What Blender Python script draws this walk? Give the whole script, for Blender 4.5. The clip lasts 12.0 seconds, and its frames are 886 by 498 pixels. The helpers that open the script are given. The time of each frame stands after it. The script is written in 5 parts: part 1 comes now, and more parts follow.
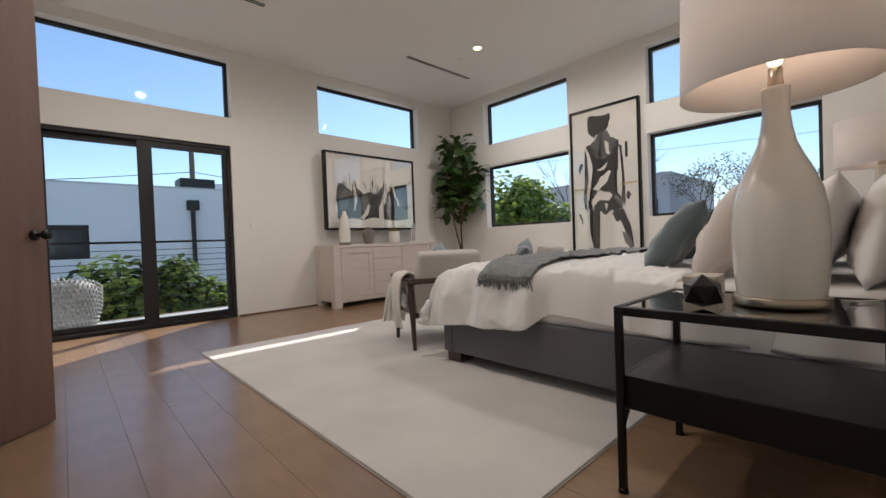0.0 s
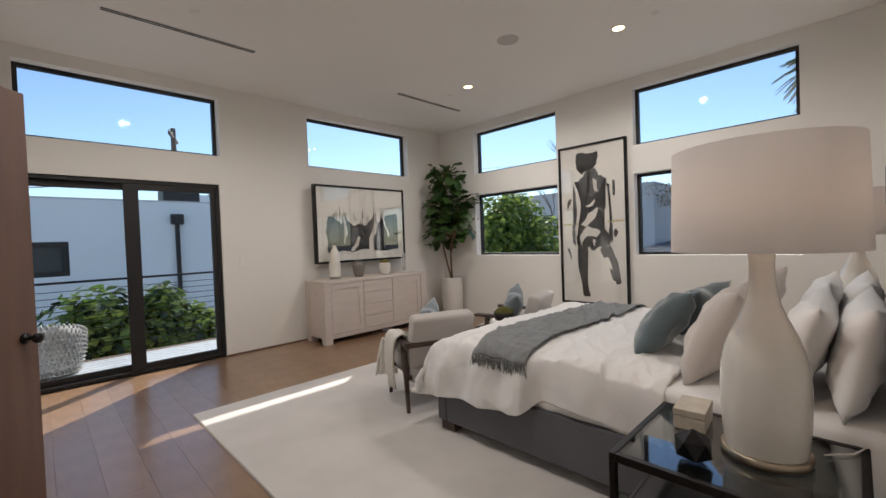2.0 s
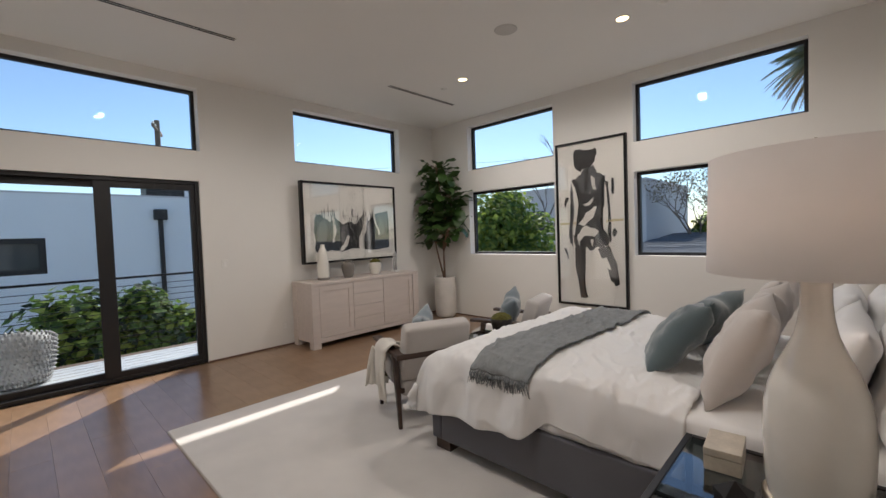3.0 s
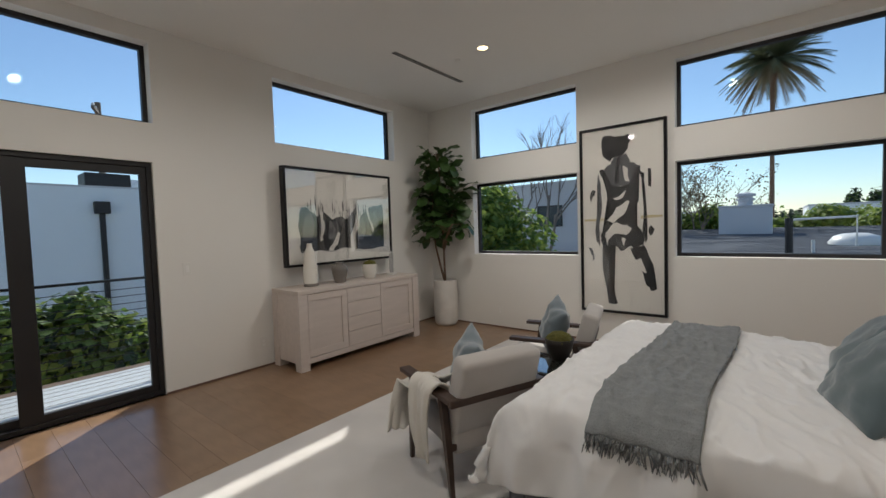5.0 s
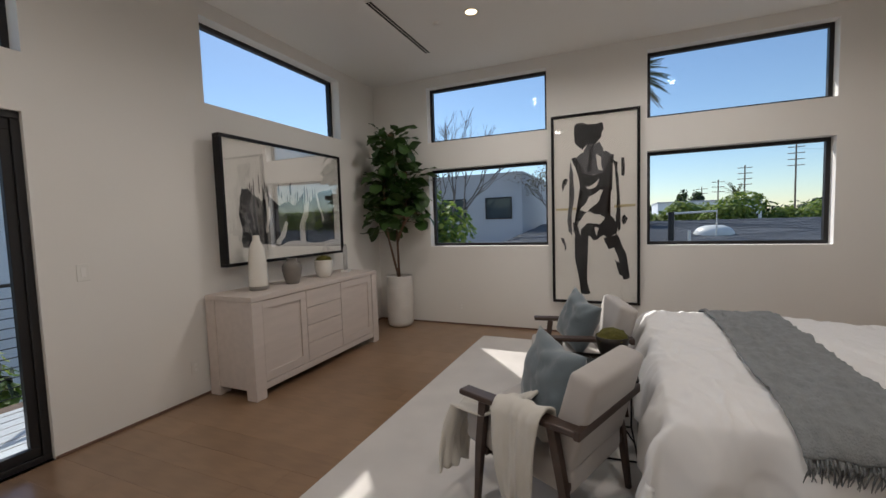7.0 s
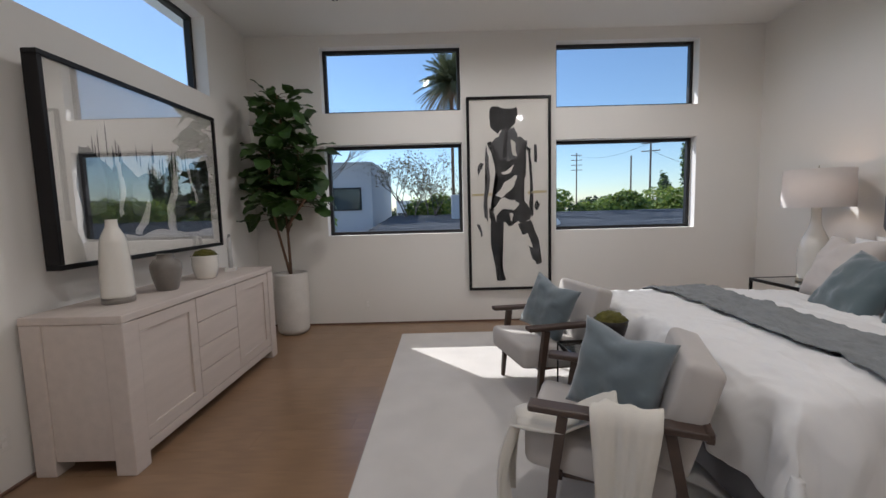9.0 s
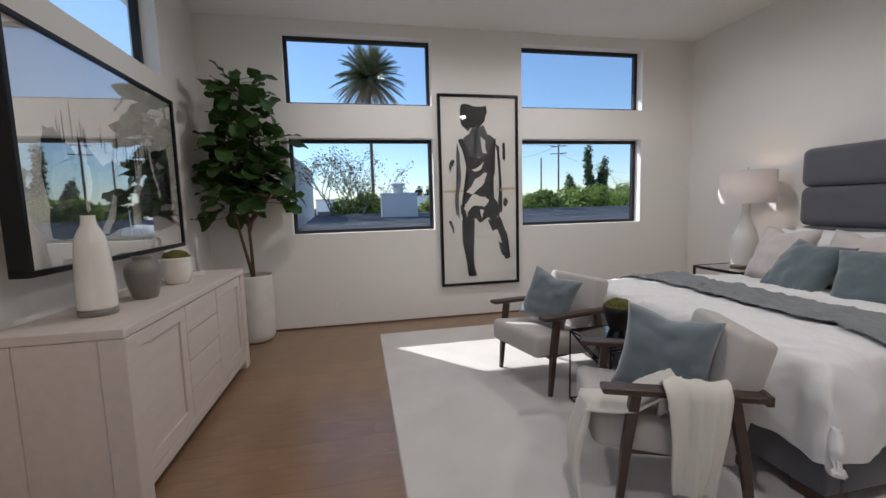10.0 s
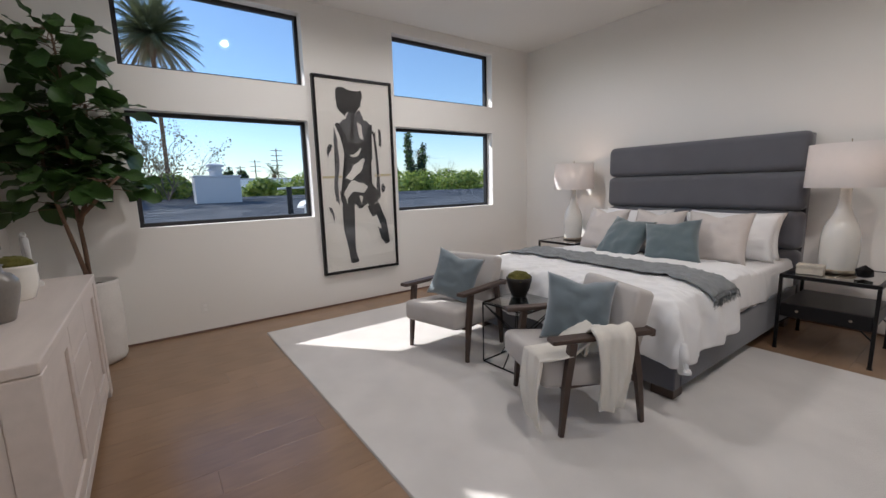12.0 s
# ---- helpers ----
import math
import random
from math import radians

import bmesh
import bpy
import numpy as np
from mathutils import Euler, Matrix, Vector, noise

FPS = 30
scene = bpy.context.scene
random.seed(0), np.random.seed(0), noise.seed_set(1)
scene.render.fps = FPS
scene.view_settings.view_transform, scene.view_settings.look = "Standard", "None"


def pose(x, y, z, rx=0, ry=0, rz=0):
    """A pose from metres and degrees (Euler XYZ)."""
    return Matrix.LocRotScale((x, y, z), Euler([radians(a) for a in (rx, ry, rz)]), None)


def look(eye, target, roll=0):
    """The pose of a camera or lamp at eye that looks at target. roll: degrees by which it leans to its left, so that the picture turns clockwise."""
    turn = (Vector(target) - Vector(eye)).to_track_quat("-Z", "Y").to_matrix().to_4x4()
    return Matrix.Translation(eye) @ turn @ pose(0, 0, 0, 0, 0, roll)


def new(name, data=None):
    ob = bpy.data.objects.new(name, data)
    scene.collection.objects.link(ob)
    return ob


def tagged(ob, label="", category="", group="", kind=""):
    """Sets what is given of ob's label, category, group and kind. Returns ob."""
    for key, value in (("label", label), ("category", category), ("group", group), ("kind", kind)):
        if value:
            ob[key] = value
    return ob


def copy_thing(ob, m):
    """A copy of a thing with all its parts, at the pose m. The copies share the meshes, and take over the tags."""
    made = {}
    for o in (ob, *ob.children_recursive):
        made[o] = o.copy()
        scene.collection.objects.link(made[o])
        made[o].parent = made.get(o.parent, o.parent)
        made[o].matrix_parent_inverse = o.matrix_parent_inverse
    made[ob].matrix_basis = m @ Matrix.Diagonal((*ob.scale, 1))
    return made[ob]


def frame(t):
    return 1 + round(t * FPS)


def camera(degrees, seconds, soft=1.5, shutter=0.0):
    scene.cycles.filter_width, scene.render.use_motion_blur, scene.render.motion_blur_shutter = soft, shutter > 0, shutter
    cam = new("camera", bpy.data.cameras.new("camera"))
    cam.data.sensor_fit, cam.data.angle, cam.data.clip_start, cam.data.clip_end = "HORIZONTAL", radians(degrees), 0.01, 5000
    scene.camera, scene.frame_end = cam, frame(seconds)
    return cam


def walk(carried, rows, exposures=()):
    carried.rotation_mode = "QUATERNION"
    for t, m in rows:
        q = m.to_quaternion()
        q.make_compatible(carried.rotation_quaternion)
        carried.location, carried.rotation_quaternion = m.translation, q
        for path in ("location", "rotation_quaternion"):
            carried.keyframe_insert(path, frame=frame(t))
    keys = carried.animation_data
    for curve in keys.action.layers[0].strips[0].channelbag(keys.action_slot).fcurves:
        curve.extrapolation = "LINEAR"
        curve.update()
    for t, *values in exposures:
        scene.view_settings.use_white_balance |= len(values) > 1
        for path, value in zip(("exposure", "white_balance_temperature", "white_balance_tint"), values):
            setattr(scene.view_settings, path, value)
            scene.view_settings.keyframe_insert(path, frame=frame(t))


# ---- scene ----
cam = camera(94.5, 12.0)
PATH = [
    (0, (0.11, 0.376, 0.887), (1.473, 1.839, 0.853), -2.1),
    (0.5, (0.095, 0.359, 1.042), (1.464, 1.816, 1.016), -2.2),
    (1, (0.075, 0.353, 1.191), (1.456, 1.8, 1.167), -2.2),
    (1.5, (0.068, 0.369, 1.316), (1.464, 1.801, 1.288), -2.1),
    (2, (0.071, 0.379, 1.422), (1.479, 1.799, 1.379), -2.1),
    (2.5, (0.095, 0.433, 1.454), (1.521, 1.835, 1.401), -2.2),
    (3, (0.217, 0.558, 1.496), (1.654, 1.948, 1.424), -2.0),
    (5, (0.459, 1.593, 1.523), (2.011, 2.851, 1.429), -1.8),
    (5.5, (0.409, 1.905, 1.5), (2.019, 3.088, 1.404), -1.9),
    (6, (0.363, 2.226, 1.515), (2.041, 3.31, 1.413), -1.9),
    (6.5, (0.383, 2.536, 1.517), (2.138, 3.488, 1.401), -1.8),
    (7, (0.431, 2.781, 1.487), (2.262, 3.574, 1.351), -1.8),
    (9, (0.76, 3.88, 1.414), (2.751, 3.886, 1.224), -1.5),
    (9.5, (0.784, 4.228, 1.395), (2.765, 4.037, 1.203), -1.6),
    (10, (0.853, 4.546, 1.403), (2.804, 4.155, 1.197), -1.6),
    (10.5, (0.88, 4.786, 1.425), (2.78, 4.204, 1.196), -1.7),
    (11, (0.885, 4.985, 1.436), (2.71, 4.208, 1.175), -1.8),
    (11.5, (0.968, 5.138, 1.443), (2.692, 4.168, 1.151), -1.7),
    (12, (1.012, 5.249, 1.455), (2.617, 4.096, 1.147), -1.6),
]
walk(cam, [(t, look(eye, target, roll)) for t, eye, target, roll in PATH], [(0.0, 1.04, 6450, 11.5), (3.0, 0.9, 6350, 11.5), (5.0, 0.6, 6300, 8), (7.0, 0.56, 6350, 11), (9.5, 0.76, 5950, 11.5), (12.0, 0.96, 6000, 12)])

# ---- light ----
TO_SUN = Vector((0.566, 0.487, 0.623)).normalized()
world = bpy.data.worlds.new("sky")
scene.world = world
world.use_nodes = True
wn = world.node_tree
sky = wn.nodes.new("ShaderNodeTexSky")
sky.sky_type, sky.sun_disc = "NISHITA", False
sky.sun_elevation = math.asin(TO_SUN.z)
sky.sun_rotation = math.atan2(TO_SUN.x, TO_SUN.y)
sky.air_density, sky.dust_density, sky.ozone_density = 1.0, 0.12, 3.0
wn.links.new(sky.outputs[0], wn.nodes["Background"].inputs[0])
wn.nodes["Background"].inputs[1].default_value = 0.088
sun_data = bpy.data.lights.new("sun", "SUN")
sun_data.energy, sun_data.angle, sun_data.color = 3.0, radians(0.55), (1.0, 0.95, 0.87)
new("sun", sun_data).matrix_world = look(TO_SUN * 60, (0, 0, 0))


# ---- materials ----
def mat(name, color, rough=0.6, metal=0.0, vary=0.12, scale=6.0, fine=120.0, bump=0.1, coat=0.0, sheen=0.0, per_object=0.0, trans=0.0, depth=0.002, stretch=(1, 1, 1)):
    m = bpy.data.materials.new(name)
    m.use_nodes = True
    nt, nodes, link = m.node_tree, m.node_tree.nodes, m.node_tree.links
    b = nodes["Principled BSDF"]
    b.inputs["Roughness"].default_value = rough
    b.inputs["Metallic"].default_value = metal
    b.inputs["Coat Weight"].default_value = coat
    b.inputs["Sheen Weight"].default_value = sheen
    co = nodes.new("ShaderNodeTexCoord")
    mp = nodes.new("ShaderNodeMapping")
    mp.inputs["Scale"].default_value = stretch
    link.new(co.outputs["Object"], mp.inputs["Vector"])
    n1, n2 = nodes.new("ShaderNodeTexNoise"), nodes.new("ShaderNodeTexNoise")
    n1.inputs["Scale"].default_value, n2.inputs["Scale"].default_value = scale, fine
    n1.inputs["Detail"].default_value, n2.inputs["Detail"].default_value = 5, 3
    for n in (n1, n2):
        link.new(mp.outputs[0], n.inputs["Vector"])
    add = nodes.new("ShaderNodeMath")
    add.operation = "MULTIPLY_ADD"
    link.new(n2.outputs[0], add.inputs[0])
    add.inputs[1].default_value = 0.45
    link.new(n1.outputs[0], add.inputs[2])
    last = add.outputs[0]
    if per_object:
        info = nodes.new("ShaderNodeObjectInfo")
        a2 = nodes.new("ShaderNodeMath")
        a2.operation = "MULTIPLY_ADD"
        link.new(info.outputs["Random"], a2.inputs[0])
        a2.inputs[1].default_value = per_object
        link.new(last, a2.inputs[2])
        last = a2.outputs[0]
    ramp = nodes.new("ShaderNodeMapRange")
    ramp.inputs[1].default_value, ramp.inputs[2].default_value = 0.3, 1.15 + per_object
    ramp.inputs[3].default_value, ramp.inputs[4].default_value = 1 - vary, 1 + vary
    link.new(last, ramp.inputs[0])
    mul = nodes.new("ShaderNodeVectorMath")
    mul.operation = "SCALE"
    mul.inputs[0].default_value = color
    link.new(ramp.outputs[0], mul.inputs["Scale"])
    link.new(mul.outputs[0], b.inputs["Base Color"])
    if bump:
        bp = nodes.new("ShaderNodeBump")
        bp.inputs["Strength"].default_value, bp.inputs["Distance"].default_value = bump, depth
        link.new(n2.outputs[0], bp.inputs["Height"])
        link.new(bp.outputs[0], b.inputs["Normal"])
    if trans:
        b.inputs["Subsurface Weight"].default_value = 0
        tr, mx = nodes.new("ShaderNodeBsdfTranslucent"), nodes.new("ShaderNodeMixShader")
        link.new(mul.outputs[0], tr.inputs[0])
        mx.inputs[0].default_value = trans
        link.new(b.outputs[0], mx.inputs[1])
        link.new(tr.outputs[0], mx.inputs[2])
        link.new(mx.outputs[0], nodes["Material Output"].inputs[0])
    return m


def pane_mat(name, tint=(1, 1, 1), gloss=1.0, power=4.0):
    m = bpy.data.materials.new(name)
    m.use_nodes = True
    nodes, link = m.node_tree.nodes, m.node_tree.links
    nodes.remove(nodes["Principled BSDF"])
    tr, gl, mx, fr = (nodes.new("ShaderNode" + k) for k in ("BsdfTransparent", "BsdfGlossy", "MixShader", "LayerWeight"))
    tr.inputs[0].default_value = (*tint, 1)
    gl.inputs["Roughness"].default_value = 0.0
    fr.inputs[0].default_value = 0.5
    pw, k = nodes.new("ShaderNodeMath"), nodes.new("ShaderNodeMath")
    pw.operation, k.operation = "POWER", "MULTIPLY_ADD"
    pw.inputs[1].default_value = power
    link.new(fr.outputs["Facing"], pw.inputs[0])
    link.new(pw.outputs[0], k.inputs[0])
    k.inputs[1].default_value, k.inputs[2].default_value = 0.8 * gloss, 0.03 * gloss
    link.new(k.outputs[0], mx.inputs[0])
    link.new(tr.outputs[0], mx.inputs[1])
    link.new(gl.outputs[0], mx.inputs[2])
    link.new(mx.outputs[0], nodes["Material Output"].inputs[0])
    return m


def glow_mat(name, color, strength):
    m = bpy.data.materials.new(name)
    m.use_nodes = True
    b = m.node_tree.nodes["Principled BSDF"]
    b.inputs["Base Color"].default_value = (*color, 1)
    b.inputs["Emission Color"].default_value = (*color, 1)
    b.inputs["Emission Strength"].default_value = strength
    return m


def plank_mat(name, color):
    """Oiled oak: long grain streaks, cathedral rings, a tone for each plank."""
    m = mat(name, color, 0.28, vary=0.16, scale=2.2, fine=18, bump=0.25, per_object=0.7, depth=0.0006, stretch=(9, 0.55, 9))
    nodes, link = m.node_tree.nodes, m.node_tree.links
    b = nodes["Principled BSDF"]
    b.inputs["Specular IOR Level"].default_value = 0.5
    b.inputs["Coat Weight"].default_value, b.inputs["Coat Roughness"].default_value = 0.25, 0.2
    co, info = nodes.new("ShaderNodeTexCoord"), nodes.new("ShaderNodeObjectInfo")
    mp = nodes.new("ShaderNodeMapping")
    mp.inputs["Scale"].default_value = (1, 0.09, 1)
    comb = nodes.new("ShaderNodeVectorMath")
    comb.operation = "SCALE"
    comb.inputs[0].default_value = (3.1, 7.7, 1.3)
    link.new(info.outputs["Random"], comb.inputs["Scale"])
    link.new(comb.outputs[0], mp.inputs["Location"])
    link.new(co.outputs["Object"], mp.inputs["Vector"])
    wave = nodes.new("ShaderNodeTexWave")
    wave.wave_type = "RINGS"
    wave.inputs["Scale"].default_value, wave.inputs["Distortion"].default_value = 11, 5
    wave.inputs["Detail"].default_value, wave.inputs["Detail Scale"].default_value = 3, 1.6
    link.new(mp.outputs[0], wave.inputs["Vector"])
    bp = nodes.new("ShaderNodeBump")
    bp.inputs["Strength"].default_value, bp.inputs["Distance"].default_value = 0.25, 0.0005
    link.new(wave.outputs[0], bp.inputs["Height"])
    old = b.inputs["Normal"].links[0].from_socket
    link.new(old, bp.inputs["Normal"])
    link.new(bp.outputs[0], b.inputs["Normal"])
    src = b.inputs["Base Color"].links[0].from_socket
    mr = nodes.new("ShaderNodeMapRange")
    mr.inputs[3].default_value, mr.inputs[4].default_value = 0.93, 1.04
    link.new(wave.outputs[0], mr.inputs[0])
    sc = nodes.new("ShaderNodeVectorMath")
    sc.operation = "SCALE"
    link.new(src, sc.inputs[0])
    link.new(mr.outputs[0], sc.inputs["Scale"])
    link.new(sc.outputs[0], b.inputs["Base Color"])
    return m


WALL = mat("wall_paint", (0.80, 0.775, 0.735), 0.75, vary=0.03, scale=0.8, fine=260, bump=0.06, depth=0.001)
CEIL = mat("ceiling_paint", (0.80, 0.78, 0.75), 0.85, vary=0.025, scale=0.7, fine=200, bump=0.05, depth=0.001)
TRIMW = mat("reveal_paint", (0.84, 0.82, 0.79), 0.6, vary=0.02, scale=2, fine=150, bump=0.04, depth=0.001)
PLANK = plank_mat("oak_plank", (0.275, 0.170, 0.099))
GAP = mat("floor_joint", (0.15, 0.09, 0.054), 0.9, vary=0.2)
ALU = mat("dark_bronze_aluminium", (0.011, 0.010, 0.011), 0.5, 0.0, vary=0.15, scale=3, fine=300, bump=0.03)
GLASS = pane_mat("window_glass", (0.95, 0.97, 0.97), 0.28)
PICGLASS = pane_mat("picture_glass", (1, 1, 1), 1.0, 1.4)
TOPGLASS = pane_mat("smoked_table_glass", (0.45, 0.48, 0.48), 2.0)
DOORWOOD = mat("dark_walnut_door", (0.165, 0.095, 0.07), 0.45, vary=0.25, scale=2.0, fine=30, bump=0.12, stretch=(8, 8, 0.6), depth=0.0008)
BLACK = mat("black_metal", (0.012, 0.011, 0.012), 0.38, 0.6, vary=0.2, fine=200, bump=0.04)
RUG = mat("ivory_wool_rug", (0.70, 0.665, 0.63), 0.95, vary=0.15, scale=2.6, fine=420, bump=0.6, sheen=0.25, depth=0.006)
RUGEDGE = mat("rug_binding", (0.50, 0.45, 0.40), 0.95, vary=0.15, fine=300, bump=0.3)
GREYFAB = mat("charcoal_grey_upholstery", (0.115, 0.115, 0.13), 0.9, vary=0.1, scale=5, fine=900, bump=0.25, sheen=0.3, depth=0.001)
LINEN = mat("white_cotton", (0.82, 0.81, 0.80), 0.85, vary=0.03, scale=4, fine=500, bump=0.15, sheen=0.2, depth=0.001)
BEIGE = mat("oatmeal_linen", (0.60, 0.545, 0.505), 0.9, vary=0.06, scale=6, fine=700, bump=0.25, sheen=0.2, depth=0.001)
TEAL = mat("dusty_teal_velvet", (0.10, 0.138, 0.15), 0.8, vary=0.14, scale=5, fine=500, bump=0.2, sheen=0.6, depth=0.001)
BLUE = mat("slate_blue_velvet", (0.145, 0.182, 0.205), 0.8, vary=0.14, scale=5, fine=500, bump=0.2, sheen=0.6, depth=0.001)
THROW = mat("grey_gauze_throw", (0.25, 0.262, 0.268), 0.95, vary=0.25, scale=22, fine=160, bump=1.0, depth=0.006, stretch=(0.4, 1, 1))
KNIT = mat("cream_knit", (0.72, 0.68, 0.61), 0.95, vary=0.06, scale=8, fine=260, bump=0.7, sheen=0.2, depth=0.004)
CHAIRFAB = mat("pale_greige_fabric", (0.50, 0.465, 0.435), 0.9, vary=0.07, scale=7, fine=800, bump=0.25, sheen=0.2, depth=0.001)
DARKWOOD = mat("dark_stained_ash", (0.062, 0.038, 0.028), 0.42, vary=0.3, scale=4, fine=60, bump=0.1, stretch=(1, 1, 6))
WASH = mat("whitewashed_oak", (0.60, 0.525, 0.475), 0.6, vary=0.09, scale=2.5, fine=40, bump=0.22, stretch=(1, 7, 7), depth=0.0008)
GROOVE = mat("shadow_gap_wood", (0.16, 0.13, 0.115), 0.8, vary=0.15)
CERAMIC = mat("glazed_cream_ceramic", (0.76, 0.725, 0.66), 0.16, vary=0.04, scale=6, fine=40, bump=0.03, coat=0.7)
GREYCER = mat("taupe_grey_ceramic", (0.19, 0.17, 0.15), 0.3, vary=0.2, scale=7, fine=80, bump=0.1, coat=0.3)
STONEW = mat("rough_white_stoneware", (0.66, 0.63, 0.59), 0.75, vary=0.12, scale=6, fine=60, bump=0.5, depth=0.003)
MOSS = mat("green_moss", (0.115, 0.105, 0.018), 0.95, vary=0.5, scale=25, fine=180, bump=1.0, depth=0.01)
BRONZE = mat("dark_bronze_bowl", (0.022, 0.017, 0.014), 0.45, 0.3, vary=0.3, scale=9, bump=0.15)
BRASS = mat("brushed_nickel_brass", (0.42, 0.36, 0.28), 0.3, 1.0, vary=0.1, fine=250, bump=0.05)
SHADE = mat("white_linen_shade", (0.80, 0.76, 0.735), 0.9, vary=0.03, scale=12, fine=600, bump=0.2, trans=0.35, depth=0.0008)
BONE = mat("bone_veneer", (0.55, 0.49, 0.40), 0.4, vary=0.25, scale=16, fine=90, bump=0.15)
PAPER = mat("art_paper", (0.72, 0.69, 0.64), 0.8, vary=0.05, scale=3, fine=150, bump=0.08)
INK = mat("charcoal_ink", (0.018, 0.018, 0.019), 0.75, vary=0.5, scale=14, fine=90, bump=0.1)
INKGREY = mat("grey_wash", (0.095, 0.095, 0.10), 0.8, vary=0.45, scale=9, fine=70, bump=0.1)
OCHRE = mat("ochre_wash", (0.55, 0.47, 0.28), 0.8, vary=0.2, scale=9)
LEAF = mat("fiddle_leaf", (0.042, 0.09, 0.02), 0.38, vary=0.45, scale=7, fine=60, bump=0.15, trans=0.2, depth=0.002)
BARK = mat("brown_bark", (0.16, 0.095, 0.06), 0.85, vary=0.3, scale=12, fine=80, bump=0.6, depth=0.006)
SOIL = mat("potting_soil", (0.04, 0.03, 0.02), 0.95, vary=0.4, scale=30, bump=0.8, depth=0.01)
PLASTIC = mat("white_plastic", (0.78, 0.76, 0.72), 0.4, vary=0.02)
STUCCO = mat("white_stucco", (0.86, 0.87, 0.88), 0.9, vary=0.05, scale=0.6, fine=60, bump=0.3, depth=0.004)
STUCCO2 = mat("grey_white_stucco", (0.62, 0.61, 0.63), 0.9, vary=0.07, scale=0.5, fine=60, bump=0.3, depth=0.004)
DECKM = mat("pale_porcelain_deck", (0.60, 0.62, 0.64), 0.6, vary=0.08, scale=2, fine=60, bump=0.15)
DECKWOOD = mat("weathered_fascia_wood", (0.12, 0.075, 0.05), 0.8, vary=0.3, scale=5, bump=0.3)
SHINGLE = mat("grey_roof_shingle", (0.145, 0.15, 0.165), 0.9, vary=0.25, scale=2.5, fine=70, bump=0.5, per_object=0.4, depth=0.01)
HEDGE = mat("hedge_leaf", (0.13, 0.21, 0.045), 0.6, vary=0.5, scale=1.5, fine=30, bump=0.2, trans=0.5)
HEDGE2 = mat("yellow_green_leaf", (0.30, 0.37, 0.07), 0.6, vary=0.4, scale=1.5, fine=30, bump=0.2, trans=0.5)
DARKGREEN = mat("cypress_leaf", (0.022, 0.045, 0.022), 0.8, vary=0.4, scale=1.5, fine=20, bump=0.2)
FROND = mat("palm_frond", (0.14, 0.155, 0.075), 0.6, vary=0.35, scale=1, fine=12, bump=0.1, trans=0.35)
DRYFROND = mat("dry_palm_frond", (0.22, 0.17, 0.09), 0.8, vary=0.3, scale=1, fine=12, bump=0.1)
TWIG = mat("bare_twig", (0.20, 0.165, 0.14), 0.9, vary=0.25, scale=2)
GROUND = mat("dry_ground", (0.33, 0.32, 0.29), 0.95, vary=0.3, scale=0.1, fine=2, bump=0.2)
POLE = mat("weathered_pole", (0.17, 0.13, 0.10), 0.9, vary=0.25, scale=3)
DARKPANE = mat("far_window_glass", (0.05, 0.065, 0.07), 0.08, vary=0.2, scale=1, bump=0.0)
WICKER = mat("grey_woven_rope", (0.45, 0.44, 0.43), 0.8, vary=0.2, fine=200, bump=0.4)
BULB = glow_mat("warm_lamp_lens", (1.0, 0.74, 0.42), 3.2)


# ---- mesh helpers ----
def finish(name, bm, material, smooth=False):
    me = bpy.data.meshes.new(name)
    bmesh.ops.recalc_face_normals(bm, faces=bm.faces)
    bm.to_mesh(me)
    bm.free()
    if smooth:
        for p in me.polygons:
            p.use_smooth = True
    for m in material if isinstance(material, (list, tuple)) else [material]:
        me.materials.append(m)
    return me


def part(name, bm, material, parent=None, label="", smooth=False):
    ob = new(name, finish(name, bm, material, smooth))
    if parent:
        ob.parent = parent
    if label:
        tagged(ob, label)
    return ob


def thing(name, m, label, category, group="", kind=""):
    ob = new(name)
    ob.empty_display_size = 0.1
    ob.matrix_world = m
    return tagged(ob, label, category, group, kind)


def box(x0, x1, y0, y1, z0, z1, bevel=0.0, seg=2, bm=None):
    out = bm or bmesh.new()
    tmp = bmesh.new() if bm else out
    bmesh.ops.create_cube(tmp, size=1)
    for v in tmp.verts:
        v.co = Vector(((x0 + x1) / 2 + v.co.x * (x1 - x0), (y0 + y1) / 2 + v.co.y * (y1 - y0), (z0 + z1) / 2 + v.co.z * (z1 - z0)))
    if bevel:
        bmesh.ops.bevel(tmp, geom=tmp.edges[:], offset=bevel, segments=seg, affect="EDGES", profile=0.5)
    if bm:
        join(out, tmp)
    return out


def join(bm, other):
    vs = {}
    for v in other.verts:
        vs[v] = bm.verts.new(v.co)
    for f in other.faces:
        try:
            bm.faces.new([vs[v] for v in f.verts])
        except ValueError:
            pass
    other.free()
    return bm


def lathe(profile, n=40, bm=None, centre=(0, 0)):
    bm = bm or bmesh.new()
    rings = []
    for r, z in profile:
        if r < 1e-5:
            rings.append([bm.verts.new((centre[0], centre[1], z))])
        else:
            rings.append([bm.verts.new((centre[0] + r * math.cos(2 * math.pi * i / n), centre[1] + r * math.sin(2 * math.pi * i / n), z)) for i in range(n)])
    for a, b in zip(rings, rings[1:]):
        for i in range(n):
            j = (i + 1) % n
            q = [a[i % len(a)], a[j % len(a)], b[j % len(b)], b[i % len(b)]]
            q = list(dict.fromkeys(q))
            if len(q) > 2:
                bm.faces.new(q)
    return bm


